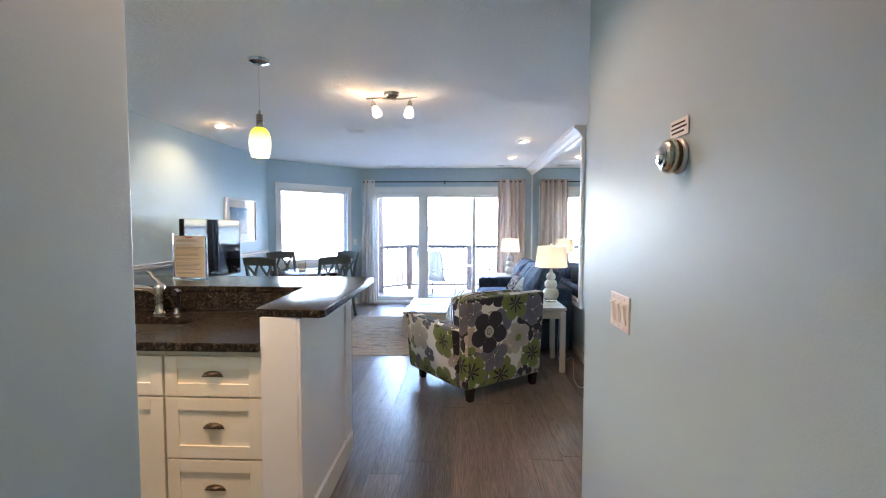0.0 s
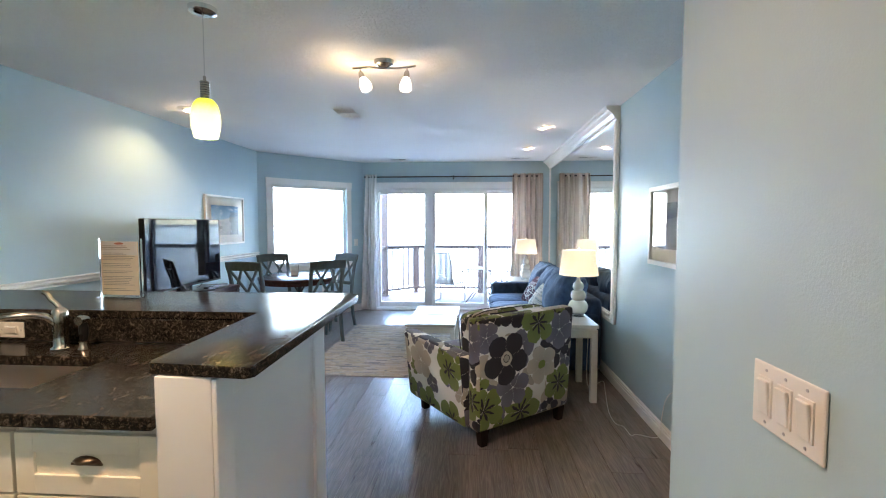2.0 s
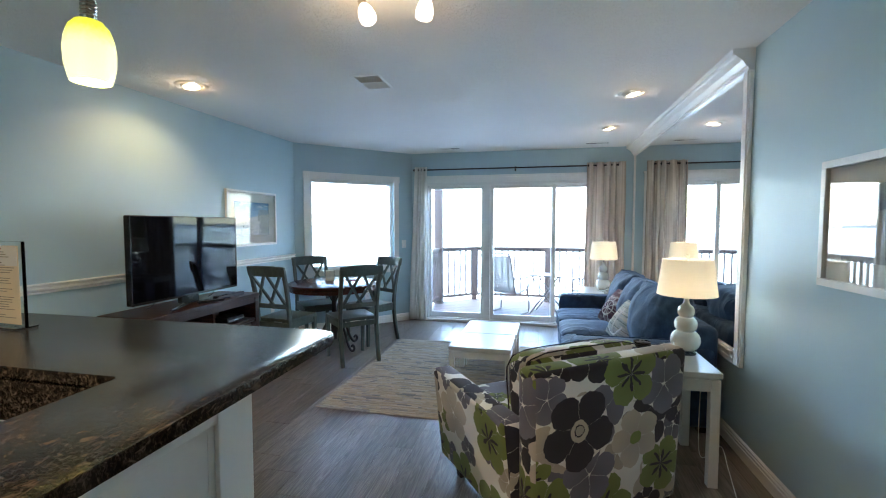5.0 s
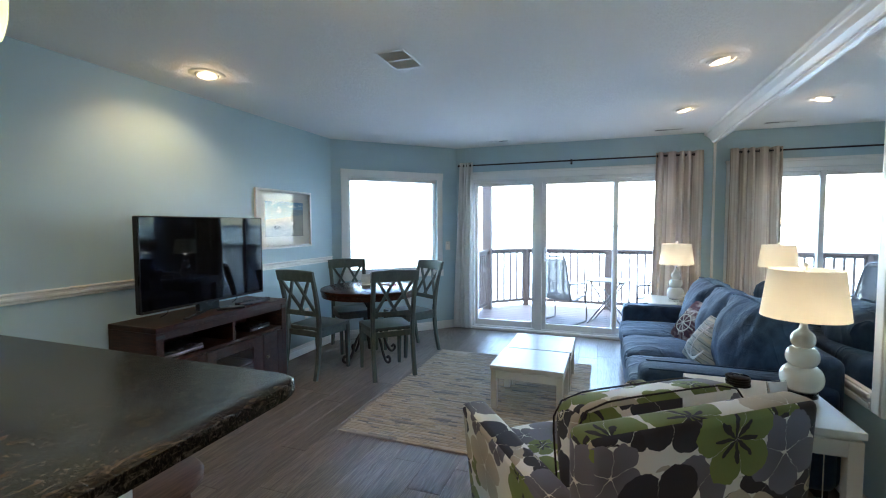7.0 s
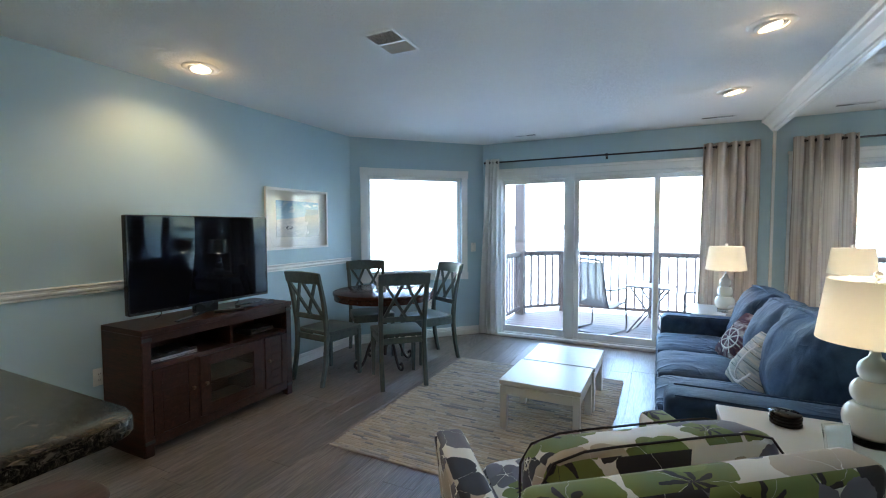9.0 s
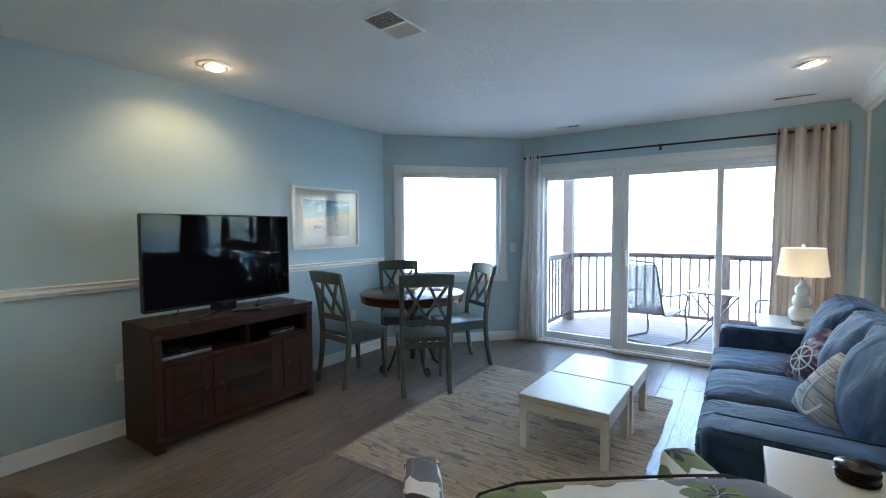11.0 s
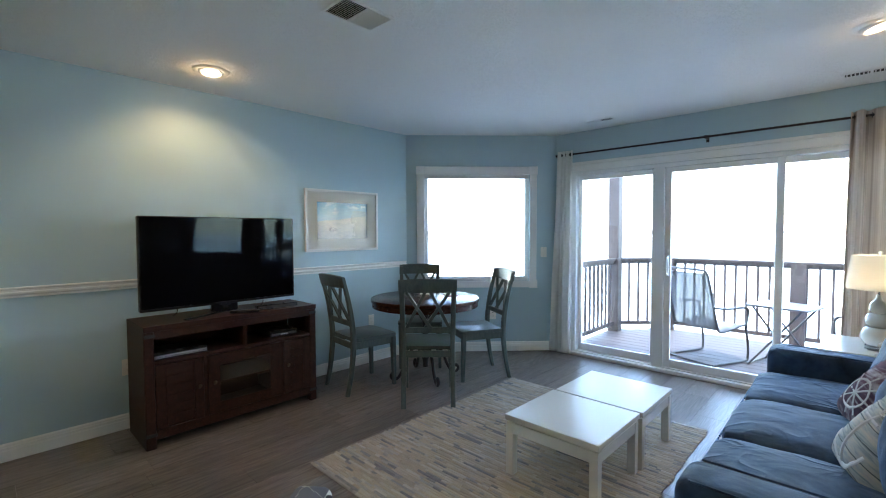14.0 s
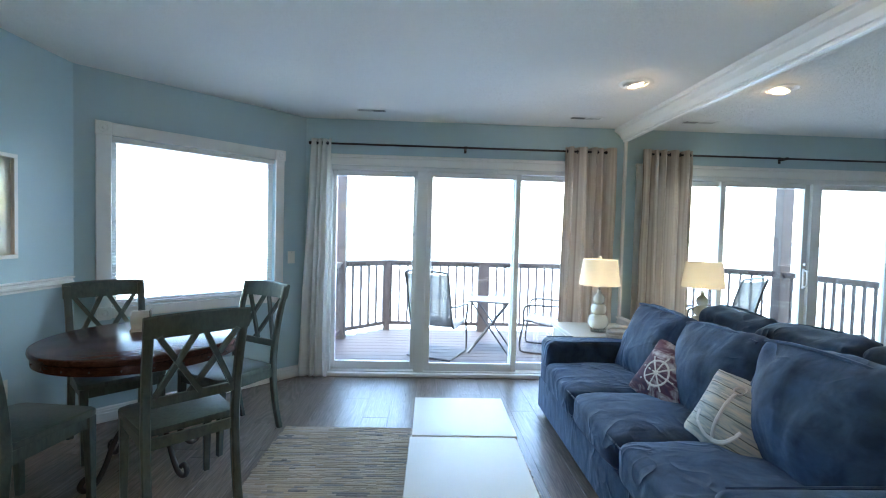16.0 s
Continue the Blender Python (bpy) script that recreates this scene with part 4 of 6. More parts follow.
stool = thing("bar_stool", pose(-0.865, 4.67, -0.03), "brown wooden bar stool with a round seat under the bar", "stool")
part("seat", lathe([(0.0, 0.62), (0.15, 0.62), (0.17, 0.63), (0.172, 0.645), (0.16, 0.655), (0.0, 0.65)]), STOOL_WOOD, stool, smooth=True)
for k in range(4):
    a = math.pi / 4 + k * math.pi / 2
    c, s = math.cos(a), math.sin(a)
    part("leg", tube([(0.2 * c, 0.2 * s, 0), (0.11 * c, 0.11 * s, 0.62)], 0.016, sides=10), STOOL_WOOD, stool, smooth=True)
    c2, s2 = math.cos(a + math.pi / 2), math.sin(a + math.pi / 2)
    part("rung", tube([(0.17 * c, 0.17 * s, 0.2), (0.17 * c2, 0.17 * s2, 0.2)], 0.009, sides=8), STOOL_WOOD, stool, smooth=True)


# ---- lamps on the ceiling ----
def pendant(x, y):
    ob = thing("pendant_lamp", pose(x, y, 0), "pendant lamp with a yellow and white glass shade, lit", "pendant lamp", "pendants over the bar")
    part("canopy", lathe([(0.0, 2.415), (0.03, 2.415), (0.06, 2.425), (0.064, 2.4445), (0, 2.4445)]), CHROME, ob, smooth=True)
    part("cord", tube([(0, 0, 2.12), (0, 0, 2.418)], 0.0022, sides=6), CHROME, ob)
    prof = [(0.0, 2.13), (0.007, 2.13), (0.007, 2.11), (0.02, 2.105)]
    for k in range(7):
        prof += [(0.022, 2.10 - k * 0.011), (0.019, 2.095 - k * 0.011)]
    prof += [(0.02, 2.02), (0.0, 2.02)]
    part("socket", lathe(prof), NICKEL, ob, smooth=True)
    prof = [(0.022, 0.20), (0.04, 0.195), (0.056, 0.175), (0.067, 0.14), (0.072, 0.1), (0.07, 0.055), (0.062, 0.015), (0.057, 0.0), (0.053, 0.001), (0.066, 0.06), (0.067, 0.1), (0.062, 0.14), (0.05, 0.175), (0.036, 0.19), (0.02, 0.196)]
    sh = part("shade", lathe([(0.92 * r, 0.92 * h) for r, h in prof], sides=32), PENDANT, ob, smooth=True, at=pose(0, 0, 1.84))
    sh.visible_shadow = True
    return ob


pendant(-0.87, 4.335)
pendant(-2.04, 4.335)

track = thing("track_light", pose(-0.147, 5.045, 0), "brushed nickel ceiling light with two frosted glass heads, lit", "ceiling light")
part("canopy", lathe([(0.0, 2.398), (0.018, 2.40), (0.05, 2.42), (0.055, 2.4445), (0.0, 2.4445)], m=Matrix.Diagonal((1.15, 0.9, 1, 1))), NICKEL, track, smooth=True)
part("arm", tube(smooth_path([(-0.2, 0.01, 2.405), (-0.1, -0.012, 2.402), (0, 0, 2.398), (0.1, 0.014, 2.402), (0.2, -0.008, 2.405)]), 0.007, sides=10), NICKEL, track, smooth=True)
for hx, tilt in ((-0.15, 24), (0.145, -3)):
    head = part("lamp_head", lathe([(0.0, 0.0), (0.012, 0), (0.018, -0.02), (0.019, -0.055), (0.0, -0.056)], m=pose(hx, 0, 2.375, -16, -tilt, 0)), NICKEL, track, smooth=True)
    part("stem", tube([(hx, 0, 2.37), (hx, 0, 2.402)], 0.005), NICKEL, track)
    part("glass_shade", lathe([(0.0, -0.05), (0.02, -0.05), (0.03, -0.075), (0.036, -0.105), (0.035, -0.125), (0.03, -0.128), (0.0, -0.122)], m=pose(hx, 0, 2.375, -16, -tilt, 0)), FROST, track, "lit frosted glass shade", smooth=True)


def downlight(x, y, tilt=18, turn=0.0):
    ob = thing("recessed_light", pose(x, y, CEIL, 0, 0, turn), "white recessed eyeball ceiling light, lit", "ceiling light", "recessed ceiling lights")
    part("trim_ring", lathe([(0.074, -0.001), (0.078, -0.008), (0.102, -0.007), (0.112, -0.001)], sides=36), TRIM, ob, smooth=True)
    part("eyeball", lathe([(0.078, -0.004), (0.076, -0.012), (0.068, -0.02), (0.06, -0.022), (0.054, -0.016), (0.0, -0.01)], sides=32, m=pose(0, 0, 0.006, 0, tilt, 0)), TRIM, ob, smooth=True)
    part("bulb", lathe([(0.0, -0.034), (0.024, -0.031), (0.042, -0.024), (0.05, -0.014), (0.0, -0.01)], sides=28, m=pose(0, 0, 0.006, 0, tilt, 0)), BULB, ob, "lit bulb face", smooth=True)
    return ob


downlight(-2.08, 6.08, 8, 160)
downlight(1.155, 8.25, 13, 180)
downlight(1.155, 6.99, 13, 180)
downlight(0.22, 2.98, 0)
downlight(-0.85, 2.92, 0)


def ceiling_vent(x, y, sx, sy, slats, turn=0, split=True):
    ob = thing("ceiling_vent", pose(x, y, CEIL, 0, 0, turn), "white metal ceiling air vent with thin slats", "air vent")
    bm = box(-sx / 2, sx / 2, -sy / 2, -sy / 2 + 0.014, -0.006, -0.001, 0.002)
    box(-sx / 2, sx / 2, sy / 2 - 0.014, sy / 2, -0.006, -0.001, 0.002, bm=bm)
    box(-sx / 2, -sx / 2 + 0.014, -sy / 2 + 0.014, sy / 2 - 0.014, -0.006, -0.001, 0.002, bm=bm)
    box(sx / 2 - 0.014, sx / 2, -sy / 2 + 0.014, sy / 2 - 0.014, -0.006, -0.001, 0.002, bm=bm)
    box(-0.008, 0.008, -sy / 2 + 0.014, sy / 2 - 0.014, -0.005, -0.001, 0, bm=bm)
    part("frame", bm, TRIM, ob)
    part("backing", box(-sx / 2 + 0.014, sx / 2 - 0.014, -sy / 2 + 0.014, sy / 2 - 0.014, -0.002, -0.001), SLOT, ob)
    run = (sx - 0.044) / 2
    for half in (-1, 1):
        for k in range(slats):
            cx = half * (0.008 + run * (k + 0.5) / slats)
            part("slat", box(-0.0006, 0.0006, -sy / 2 + 0.014, sy / 2 - 0.014, -0.0045, 0.0045, m=pose(cx, 0, -0.0052, 0, -half * 42, 0)), TRIM, ob)
    return ob


ceiling_vent(-0.738, 6.30, 0.30, 0.20, 11, 90)
ceiling_vent(-0.75, 9.16, 0.27, 0.10, 6)
ceiling_vent(1.15, 9.16, 0.30, 0.10, 6)
# ---- entry wall ----
outlet(pose(0.915, 3.01, 1.13, 0, 0, -90), "triple white rocker switch plate on the entry wall", True, 3)
chime = thing("wall_sensor", pose(0.915, 2.65, 1.57, 90, 0, -90) @ Matrix.Diagonal((0.84, 0.84, 0.62, 1)), "cream round wall knob with a brown band and chrome cap", "sensor")
part("base", lathe([(0.0, 0.001), (0.046, 0.001), (0.05, 0.006), (0.05, 0.014), (0.046, 0.018), (0.0, 0.018)]), PLATE, chime, smooth=True)
part("band", lathe([(0.0, 0.018), (0.043, 0.018), (0.045, 0.022), (0.045, 0.030), (0.042, 0.034), (0.0, 0.034)]), BRONZE, chime, smooth=True)
part("body", lathe([(0.0, 0.034), (0.046, 0.034), (0.049, 0.040), (0.047, 0.052), (0.040, 0.064), (0.030, 0.070), (0.0, 0.071)]), BRASS, chime, smooth=True)
part("cap", lathe([(0.0, 0.071), (0.028, 0.071), (0.027, 0.078), (0.018, 0.084), (0.0, 0.086)]), CHROME, chime, smooth=True)
lab = thing("wall_label", pose(0.915, 2.655, 1.637, 0, 0, -90) @ Matrix.Diagonal((0.85, 1, 0.85, 1)), "small white printed label on the entry wall", "label")
part("paper", box(-0.05, 0.05, -0.003, -0.0013, -0.024, 0.024), PLATE, lab)
for lz, l0, l1 in ((0.010, -0.042, 0.034), (-0.002, -0.044, 0.042), (-0.014, -0.04, 0.03)):
    part("text_line", box(l0, l1, -0.0036, -0.0031, lz, lz + 0.005), SLOT, lab)
outlet(pose(XR, 4.515, 1.160, 0, 0, -90), "white light switch on the wall by the picture", True)
outlet(pose(XR, 4.988, 0.370, 0, 0, -90), "white wall outlet with a lamp cord plugged in")
outlet(BAY @ pose(1.56, 0, 1.13), "white light switch beside the window", True)
outlet(BAY @ pose(0.98, 0, 0.42), "white wall outlet under the bay window")
outlet(pose(XL, 4.645, 1.155, 0, 0, 90), "white light switch on the wall above the bar", True)
outlet(pose(XL, 7.79, 0.44, 0, 0, 90), "white wall outlet beside the dining table")
outlet(pose(XL, 5.67, 0.43, 0, 0, 90), "white wall outlet beside the console")

# ---- living room ----
cons = thing("tv_console", pose(-2.105, 6.25, 0, 0, 0, 90), "dark cherry wood media console with glass and panel doors", "tv stand")
# own axes: x along the front, y into the wall; front at y = 0
CW, CD, CH = 1.19, 0.42, 0.78
part("top", box(-CW / 2, CW / 2, -0.012, CD, CH - 0.035, CH, 0.004), CONSOLE_WOOD, cons)
for s in (-1, 1):
    part("side_panel", box(s * (CW / 2 - 0.012) - 0.011, s * (CW / 2 - 0.012) + 0.011, 0.004, CD, 0.0, CH - 0.035, 0.002), CONSOLE_WOOD, cons)
    part("corner_post", box(s * (CW / 2 - 0.03) - 0.027, s * (CW / 2 - 0.03) + 0.027, -0.006, 0.05, 0.0, CH - 0.036, 0.004), CONSOLE_WOOD, cons)
part("back_panel", box(-CW / 2 + 0.03, CW / 2 - 0.03, CD - 0.012, CD, 0.05, CH - 0.04), CONSOLE_WOOD, cons)
part("top_rail", box(-CW / 2 + 0.057, CW / 2 - 0.057, 0.0, 0.03, CH - 0.085, CH - 0.036, 0.002), CONSOLE_WOOD, cons)
part("shelf", box(-CW / 2 + 0.057, CW / 2 - 0.057, 0.0, CD - 0.012, 0.53, 0.555, 0.002), CONSOLE_WOOD, cons)
part("divider", box(0.02, 0.045, 0.01, CD - 0.012, 0.555, CH - 0.085), CONSOLE_WOOD, cons)
part("bottom_rail", box(-CW / 2 + 0.057, CW / 2 - 0.057, 0.0, 0.03, 0.055, 0.115, 0.003), CONSOLE_WOOD, cons)
part("bottom", box(-CW / 2 + 0.03, CW / 2 - 0.03, 0.03, CD - 0.012, 0.07, 0.09), CONSOLE_WOOD, cons)
for x in (-0.24, 0.30):
    part("upright", box(x - 0.012, x + 0.012, 0.0, CD - 0.02, 0.115, 0.53), CONSOLE_WOOD, cons)


def knob(parent, x, z):
    part("knob", lathe([(0.0, 0.028), (0.011, 0.026), (0.014, 0.018), (0.007, 0.01), (0.008, 0.0), (0, 0)], sides=14, m=pose(x, -0.004, z, 90)), BRONZE, parent, smooth=True)


for x0, x1, kx in ((-0.535, -0.256, -0.285), (0.316, 0.535, 0.345)):
    bm = box(x0, x1, -0.002, 0.018, 0.12, 0.526, 0.002)
    box(x0 + 0.0, x0 + 0.055, -0.008, -0.002, 0.12, 0.526, 0.0015, bm=bm)
    box(x1 - 0.055, x1, -0.008, -0.002, 0.12, 0.526, 0.0015, bm=bm)
    dr = part("panel_door", bm, CONSOLE_WOOD, cons)
    for k in range(6):
        part("slat", box(x0 + 0.057, x1 - 0.057, -0.006, -0.002, 0.135 + k * 0.064, 0.135 + k * 0.064 + 0.056, 0.003), CONSOLE_WOOD, dr)
    knob(dr, kx, 0.34)
bm = box(-0.226, -0.15, -0.006, 0.016, 0.12, 0.526, 0.002)
box(0.21, 0.286, -0.006, 0.016, 0.12, 0.526, 0.002, bm=bm)
box(-0.15, 0.21, -0.006, 0.016, 0.12, 0.19, 0.002, bm=bm)
box(-0.15, 0.21, -0.006, 0.016, 0.456, 0.526, 0.002, bm=bm)
gd = part("glass_door", bm, CONSOLE_WOOD, cons)
part("pane", box(-0.15, 0.21, 0.002, 0.006, 0.19, 0.456), GLASS, gd).visible_shadow = False
knob(gd, -0.19, 0.34)
part("inner_shelf", box(-0.228, 0.288, 0.03, CD - 0.02, 0.31, 0.325), CONSOLE_WOOD, cons)
for x in (-CW / 2 + 0.032, CW / 2 - 0.032):
    for z in (0.09, CH - 0.062):
        part("corner_bracket", box(x - 0.03, x + 0.03, -0.009, -0.006, z - 0.011, z + 0.011, 0.002), BLACK_METAL, cons)

play = thing("disc_player", pose(-2.13, 5.86, 0.556, 0, 0, 90), "slim black disc player with a silver front on the console shelf", "disc player")
part("body", box(-0.19, 0.17, 0.01, 0.22, 0.004, 0.042, 0.003), BLACK_PLASTIC, play)
part("front_strip", box(-0.19, 0.17, 0.005, 0.0098, 0.012, 0.024, 0.002), SILVER_PLASTIC, play)
part("lower_strip", box(-0.17, 0.17, 0.003, 0.0098, 0.005, 0.009, 0.001), SILVER_PLASTIC, play)
cbox = thing("cable_box", pose(-2.14, 6.60, 0.556, 0, 0, 90), "small black cable box on the console shelf", "cable box")
part("body", box(-0.11, 0.11, 0.02, 0.19, 0.004, 0.045, 0.004), BLACK_PLASTIC, cbox)
part("front_panel", box(-0.1, 0.1, 0.015, 0.0198, 0.01, 0.026, 0.002), GREY_PLASTIC, cbox)
part("buttons", box(-0.03, 0.03, 0.012, 0.0148, 0.014, 0.02, 0.002), SILVER_PLASTIC, cbox)

FOOT_METAL = material("dark_blue_satin_metal", (0.13, 0.16, 0.21), 0.25, 0.85)
tv = thing("television", pose(-2.245, 6.205, 0.781, 0, 0, 90), "large flat black television with a glossy screen, off", "television")
part("housing", box(-0.53, 0.53, 0.006, 0.05, 0.068, 0.694, 0.008), BLACK_PLASTIC, tv)
part("screen", box(-0.522, 0.522, 0.0, 0.0055, 0.085, 0.687), SCREEN, tv, "dark glossy screen")
part("bezel", box(-0.53, 0.53, -0.002, 0.0055, 0.068, 0.0845, 0.002, bm=box(-0.53, 0.53, -0.002, 0.0055, 0.6875, 0.694, 0.002, bm=box(-0.53, -0.5225, -0.002, 0.0055, 0.085, 0.687, 0.001, bm=box(0.5225, 0.53, -0.002, 0.0055, 0.085, 0.687, 0.001)))), BLACK_PLASTIC, tv)
part("neck", box(-0.09, 0.09, 0.015, 0.06, 0.012, 0.075, 0.008), BLACK_PLASTIC, tv)
for s in (-1, 1):
    part("foot", tube(smooth_path([(0, 0.03, 0.014), (s * 0.06, 0.0, 0.012), (s * 0.18, -0.05, 0.008), (s * 0.3, -0.098, 0.006)]), 0.017, sides=10, flat=0.32), FOOT_METAL, tv, smooth=True)
    part("cable", tube(smooth_path([(s * 0.3, 0.05, 0.2), (s * 0.3, 0.06, 0.05), (s * 0.31, 0.12, 0.005)]), 0.003), BLACK_PLASTIC, tv)
rem = thing("remote_control", pose(-2.155, 6.30, 0.781, 0, 0, 62), "black remote control lying on the console", "remote control")
part("body", box(-0.1, 0.1, -0.022, 0.022, 0, 0.018, 0.006), BLACK_PLASTIC, rem)
part("keys", box(-0.08, 0.08, -0.014, 0.014, 0.018, 0.0205, 0.001), GREY_PLASTIC, rem)
bar = thing("sound_bar", pose(-2.19, 6.56, 0.781, 0, 0, 86), "small black sound bar on the console", "speaker")
part("body", box(-0.16, 0.16, -0.025, 0.025, 0, 0.03, 0.008), BLACK_PLASTIC, bar)
part("grille", box(-0.15, 0.15, -0.028, -0.0255, 0.004, 0.026, 0.002), GREY_PLASTIC, bar)


def framed_picture(m, w, h, border, art, mat_w, label, frame_mat=TRIM, glass=GLASS):
    """A framed picture, its face towards its own -y."""
    ob = thing("picture_frame", m, label, "picture")
    bm = box(-w / 2, w / 2, -0.028, -0.001, h / 2 - border, h / 2, 0.003)
    box(-w / 2, w / 2, -0.028, -0.001, -h / 2, -h / 2 + border, 0.003, bm=bm)
    box(-w / 2, -w / 2 + border, -0.028, -0.001, -h / 2 + border, h / 2 - border, 0.003, bm=bm)
    box(w / 2 - border, w / 2, -0.028, -0.001, -h / 2 + border, h / 2 - border, 0.003, bm=bm)
    part("frame", bm, frame_mat, ob)
    part("mat_board", box(-w / 2 + border, w / 2 - border, -0.008, -0.002, -h / 2 + border, h / 2 - border), WHITE_PAPER, ob)
    part("print", box(-w / 2 + border + mat_w, w / 2 - border - mat_w, -0.0105, -0.0085, -h / 2 + border + mat_w * 0.9, h / 2 - border - mat_w * 0.9), art, ob)
    g = part("glazing", box(-w / 2 + border, w / 2 - border, -0.0165, -0.0145, -h / 2 + border, h / 2 - border), glass, ob)
    g.visible_shadow = False
    return ob


framed_picture(pose(XL, 7.455, 1.475, 0, 0, 90), 0.835, 0.59, 0.024, ART_A, 0.105, "white-framed beach watercolour on the blue wall", glass=GLAZING)
framed_picture(pose(XR, 5.066, 1.416, 0, 0, -90), 0.816, 0.533, 0.032, ART_B, 0.095, "white-framed dark porch photograph behind glass")

# rug of woven rows
rug = thing("rug", pose(-1.215, 6.275, 0, 0, 0, -0.5), "woven beige jute rug with blue-grey flecks on the floor", "rug", kind="")
random.seed(21)
verts, faces = [], []
RWX, RWY, ROWS_N = 1.59, 2.07, 112
pitch_y = RWY / ROWS_N
for r in range(ROWS_N):
    x = random.uniform(-0.012, 0.008)
    end = RWX + random.uniform(-0.01, 0.014)
    while x < end - 0.01:
        ln = min(random.choice((0.03, 0.045, 0.07, 0.11, 0.2)) * random.uniform(0.8, 1.2), end - x)
        hh, y = random.uniform(0.0085, 0.0125), r * pitch_y
        sec = [(-0.001, hh * 0.55), (0.003, hh * 0.9), (pitch_y / 2, hh), (pitch_y - 0.003, hh * 0.9), (pitch_y + 0.001, hh * 0.55)]
        nseg = max(1, int(ln / 0.05))
        b = len(verts)
        for q in range(nseg + 1):
            xx = x + ln * q / nseg
            wob = 0.0022 * noise.noise(Vector((xx * 9, y * 4, 0.5)))
            verts += [(xx, y + yy + wob, zz) for yy, zz in sec]
        for q in range(nseg):
            for j in range(4):
                i0 = b + q * 5 + j
                faces.append((i0, i0 + 1, i0 + 6, i0 + 5))
        x += ln
me = bpy.data.meshes.new("woven_rows")
me.from_pydata(verts, [], faces)
me.materials.append(RUG)
rows_ob = new("weave", me)
rows_ob.parent = rug
tagged(rows_ob, kind="stuff")
part("backing", box(0.0, RWX, 0.0, RWY, 0.0005, 0.004), RUG, rug)


def parsons(m, w, d, h, label, group, leg=0.045, apron=0.06, over=0.006):
    ob = thing("side_table" if h > 0.5 else "coffee_table", m, label, "table", group)
    part("tabletop", box(-w / 2, w / 2, -d / 2, d / 2, h - 0.03, h, 0.004), WHITE_TABLE, ob)
    part("neck", box(-w / 2 + 0.02, w / 2 - 0.02, -d / 2 + 0.02, d / 2 - 0.02, h - 0.041, h - 0.03), WHITE_TABLE, ob)
    lx, ly = w / 2 - over - leg / 2, d / 2 - over - leg / 2
    for sx in (-1, 1):
        for sy in (-1, 1):
            part("leg", box(sx * lx - leg / 2, sx * lx + leg / 2, sy * ly - leg / 2, sy * ly + leg / 2, 0, h - 0.041, 0.003), WHITE_TABLE, ob)
    for s in (-1, 1):
        part("apron", box(-lx + leg / 2, lx - leg / 2, s * (ly + leg / 2 - 0.011) - 0.009, s * (ly + leg / 2 - 0.011) + 0.009, h - 0.041 - apron, h - 0.041, 0.002), WHITE_TABLE, ob)
        part("apron", box(s * (lx + leg / 2 - 0.011) - 0.009, s * (lx + leg / 2 - 0.011) + 0.009, -ly + leg / 2, ly - leg / 2, h - 0.041 - apron, h - 0.041, 0.002), WHITE_TABLE, ob)
    return ob


t1 = parsons(pose(-0.04, 7.215, 0.012, 0, 0, -1), 0.545, 0.525, 0.336, "low white square coffee table on the rug", "pair of coffee tables")
t2 = copy_thing(t1, pose(-0.022, 7.755, 0.012, 0, 0, -0.5))
parsons(pose(1.145, 6.04, 0, 0, 0, 0), 0.53, 0.53, 0.63, "white square end table beside the sofa", "end tables", 0.05, 0.065)
parsons(pose(1.235, 8.97, 0, 0, 0, 0), 0.60, 0.58, 0.60, "white square end table in the corner by the curtain", "end tables", 0.05, 0.065)


def table_lamp(x, y, z0):
    ob = thing("table_lamp", pose(x, y, z0), "white gourd table lamp with a cream drum shade, lit", "table lamp", "matching table lamps")
    H = 1.235 - z0
    part("acrylic_base", lathe([(0.0, 0), (0.06, 0), (0.062, 0.004), (0.062, 0.022), (0.058, 0.026), (0.0, 0.026)]), ACRYLIC, ob, smooth=True)
    prof = [(0.0, 0.026), (0.04, 0.027)]
    for zc, r, hh in ((0.085, 0.083, 0.062), (0.185, 0.064, 0.048), (0.265, 0.047, 0.04)):
        for k in range(9):
            a = -1.15 + 2.3 * k / 8
            prof.append((r * (0.42 + 0.58 * math.cos(a)), zc + hh * math.sin(a)))
    prof += [(0.018, 0.315), (0.014, 0.335), (0.016, 0.345), (0.0, 0.346)]
    prof = [(r, z * (H / 0.62)) for r, z in prof]
    part("gourd_body", lathe(prof, sides=36), CERAMIC, ob, "glossy white ceramic body", smooth=True)
    part("stem", tube([(0, 0, 0.34 * H / 0.62), (0, 0, H - 0.02)], 0.005), CHROME, ob)
    z1, z2 = H - 0.245, H - 0.03
    part("shade", lathe([(0.165, z1), (0.138, z2), (0.136, z2), (0.163, z1)], sides=40), SHADE, ob, "cream linen shade glowing", smooth=True)
    part("shade_spider", tube([(-0.137, 0, z2 - 0.01), (0, 0, z2 - 0.012), (0.137, 0, z2 - 0.01)], 0.002), CHROME, ob)
    part("finial", lathe([(0.0, 0.0), (0.006, 0.002), (0.005, 0.01), (0.012, 0.018), (0.013, 0.026), (0.008, 0.034), (0, 0.036)], sides=16, m=pose(0, 0, H - 0.034)), CERAMIC, ob, smooth=True)
    return ob


table_lamp(1.33, 6.14, 0.63)
table_lamp(1.215, 8.89, 0.60)

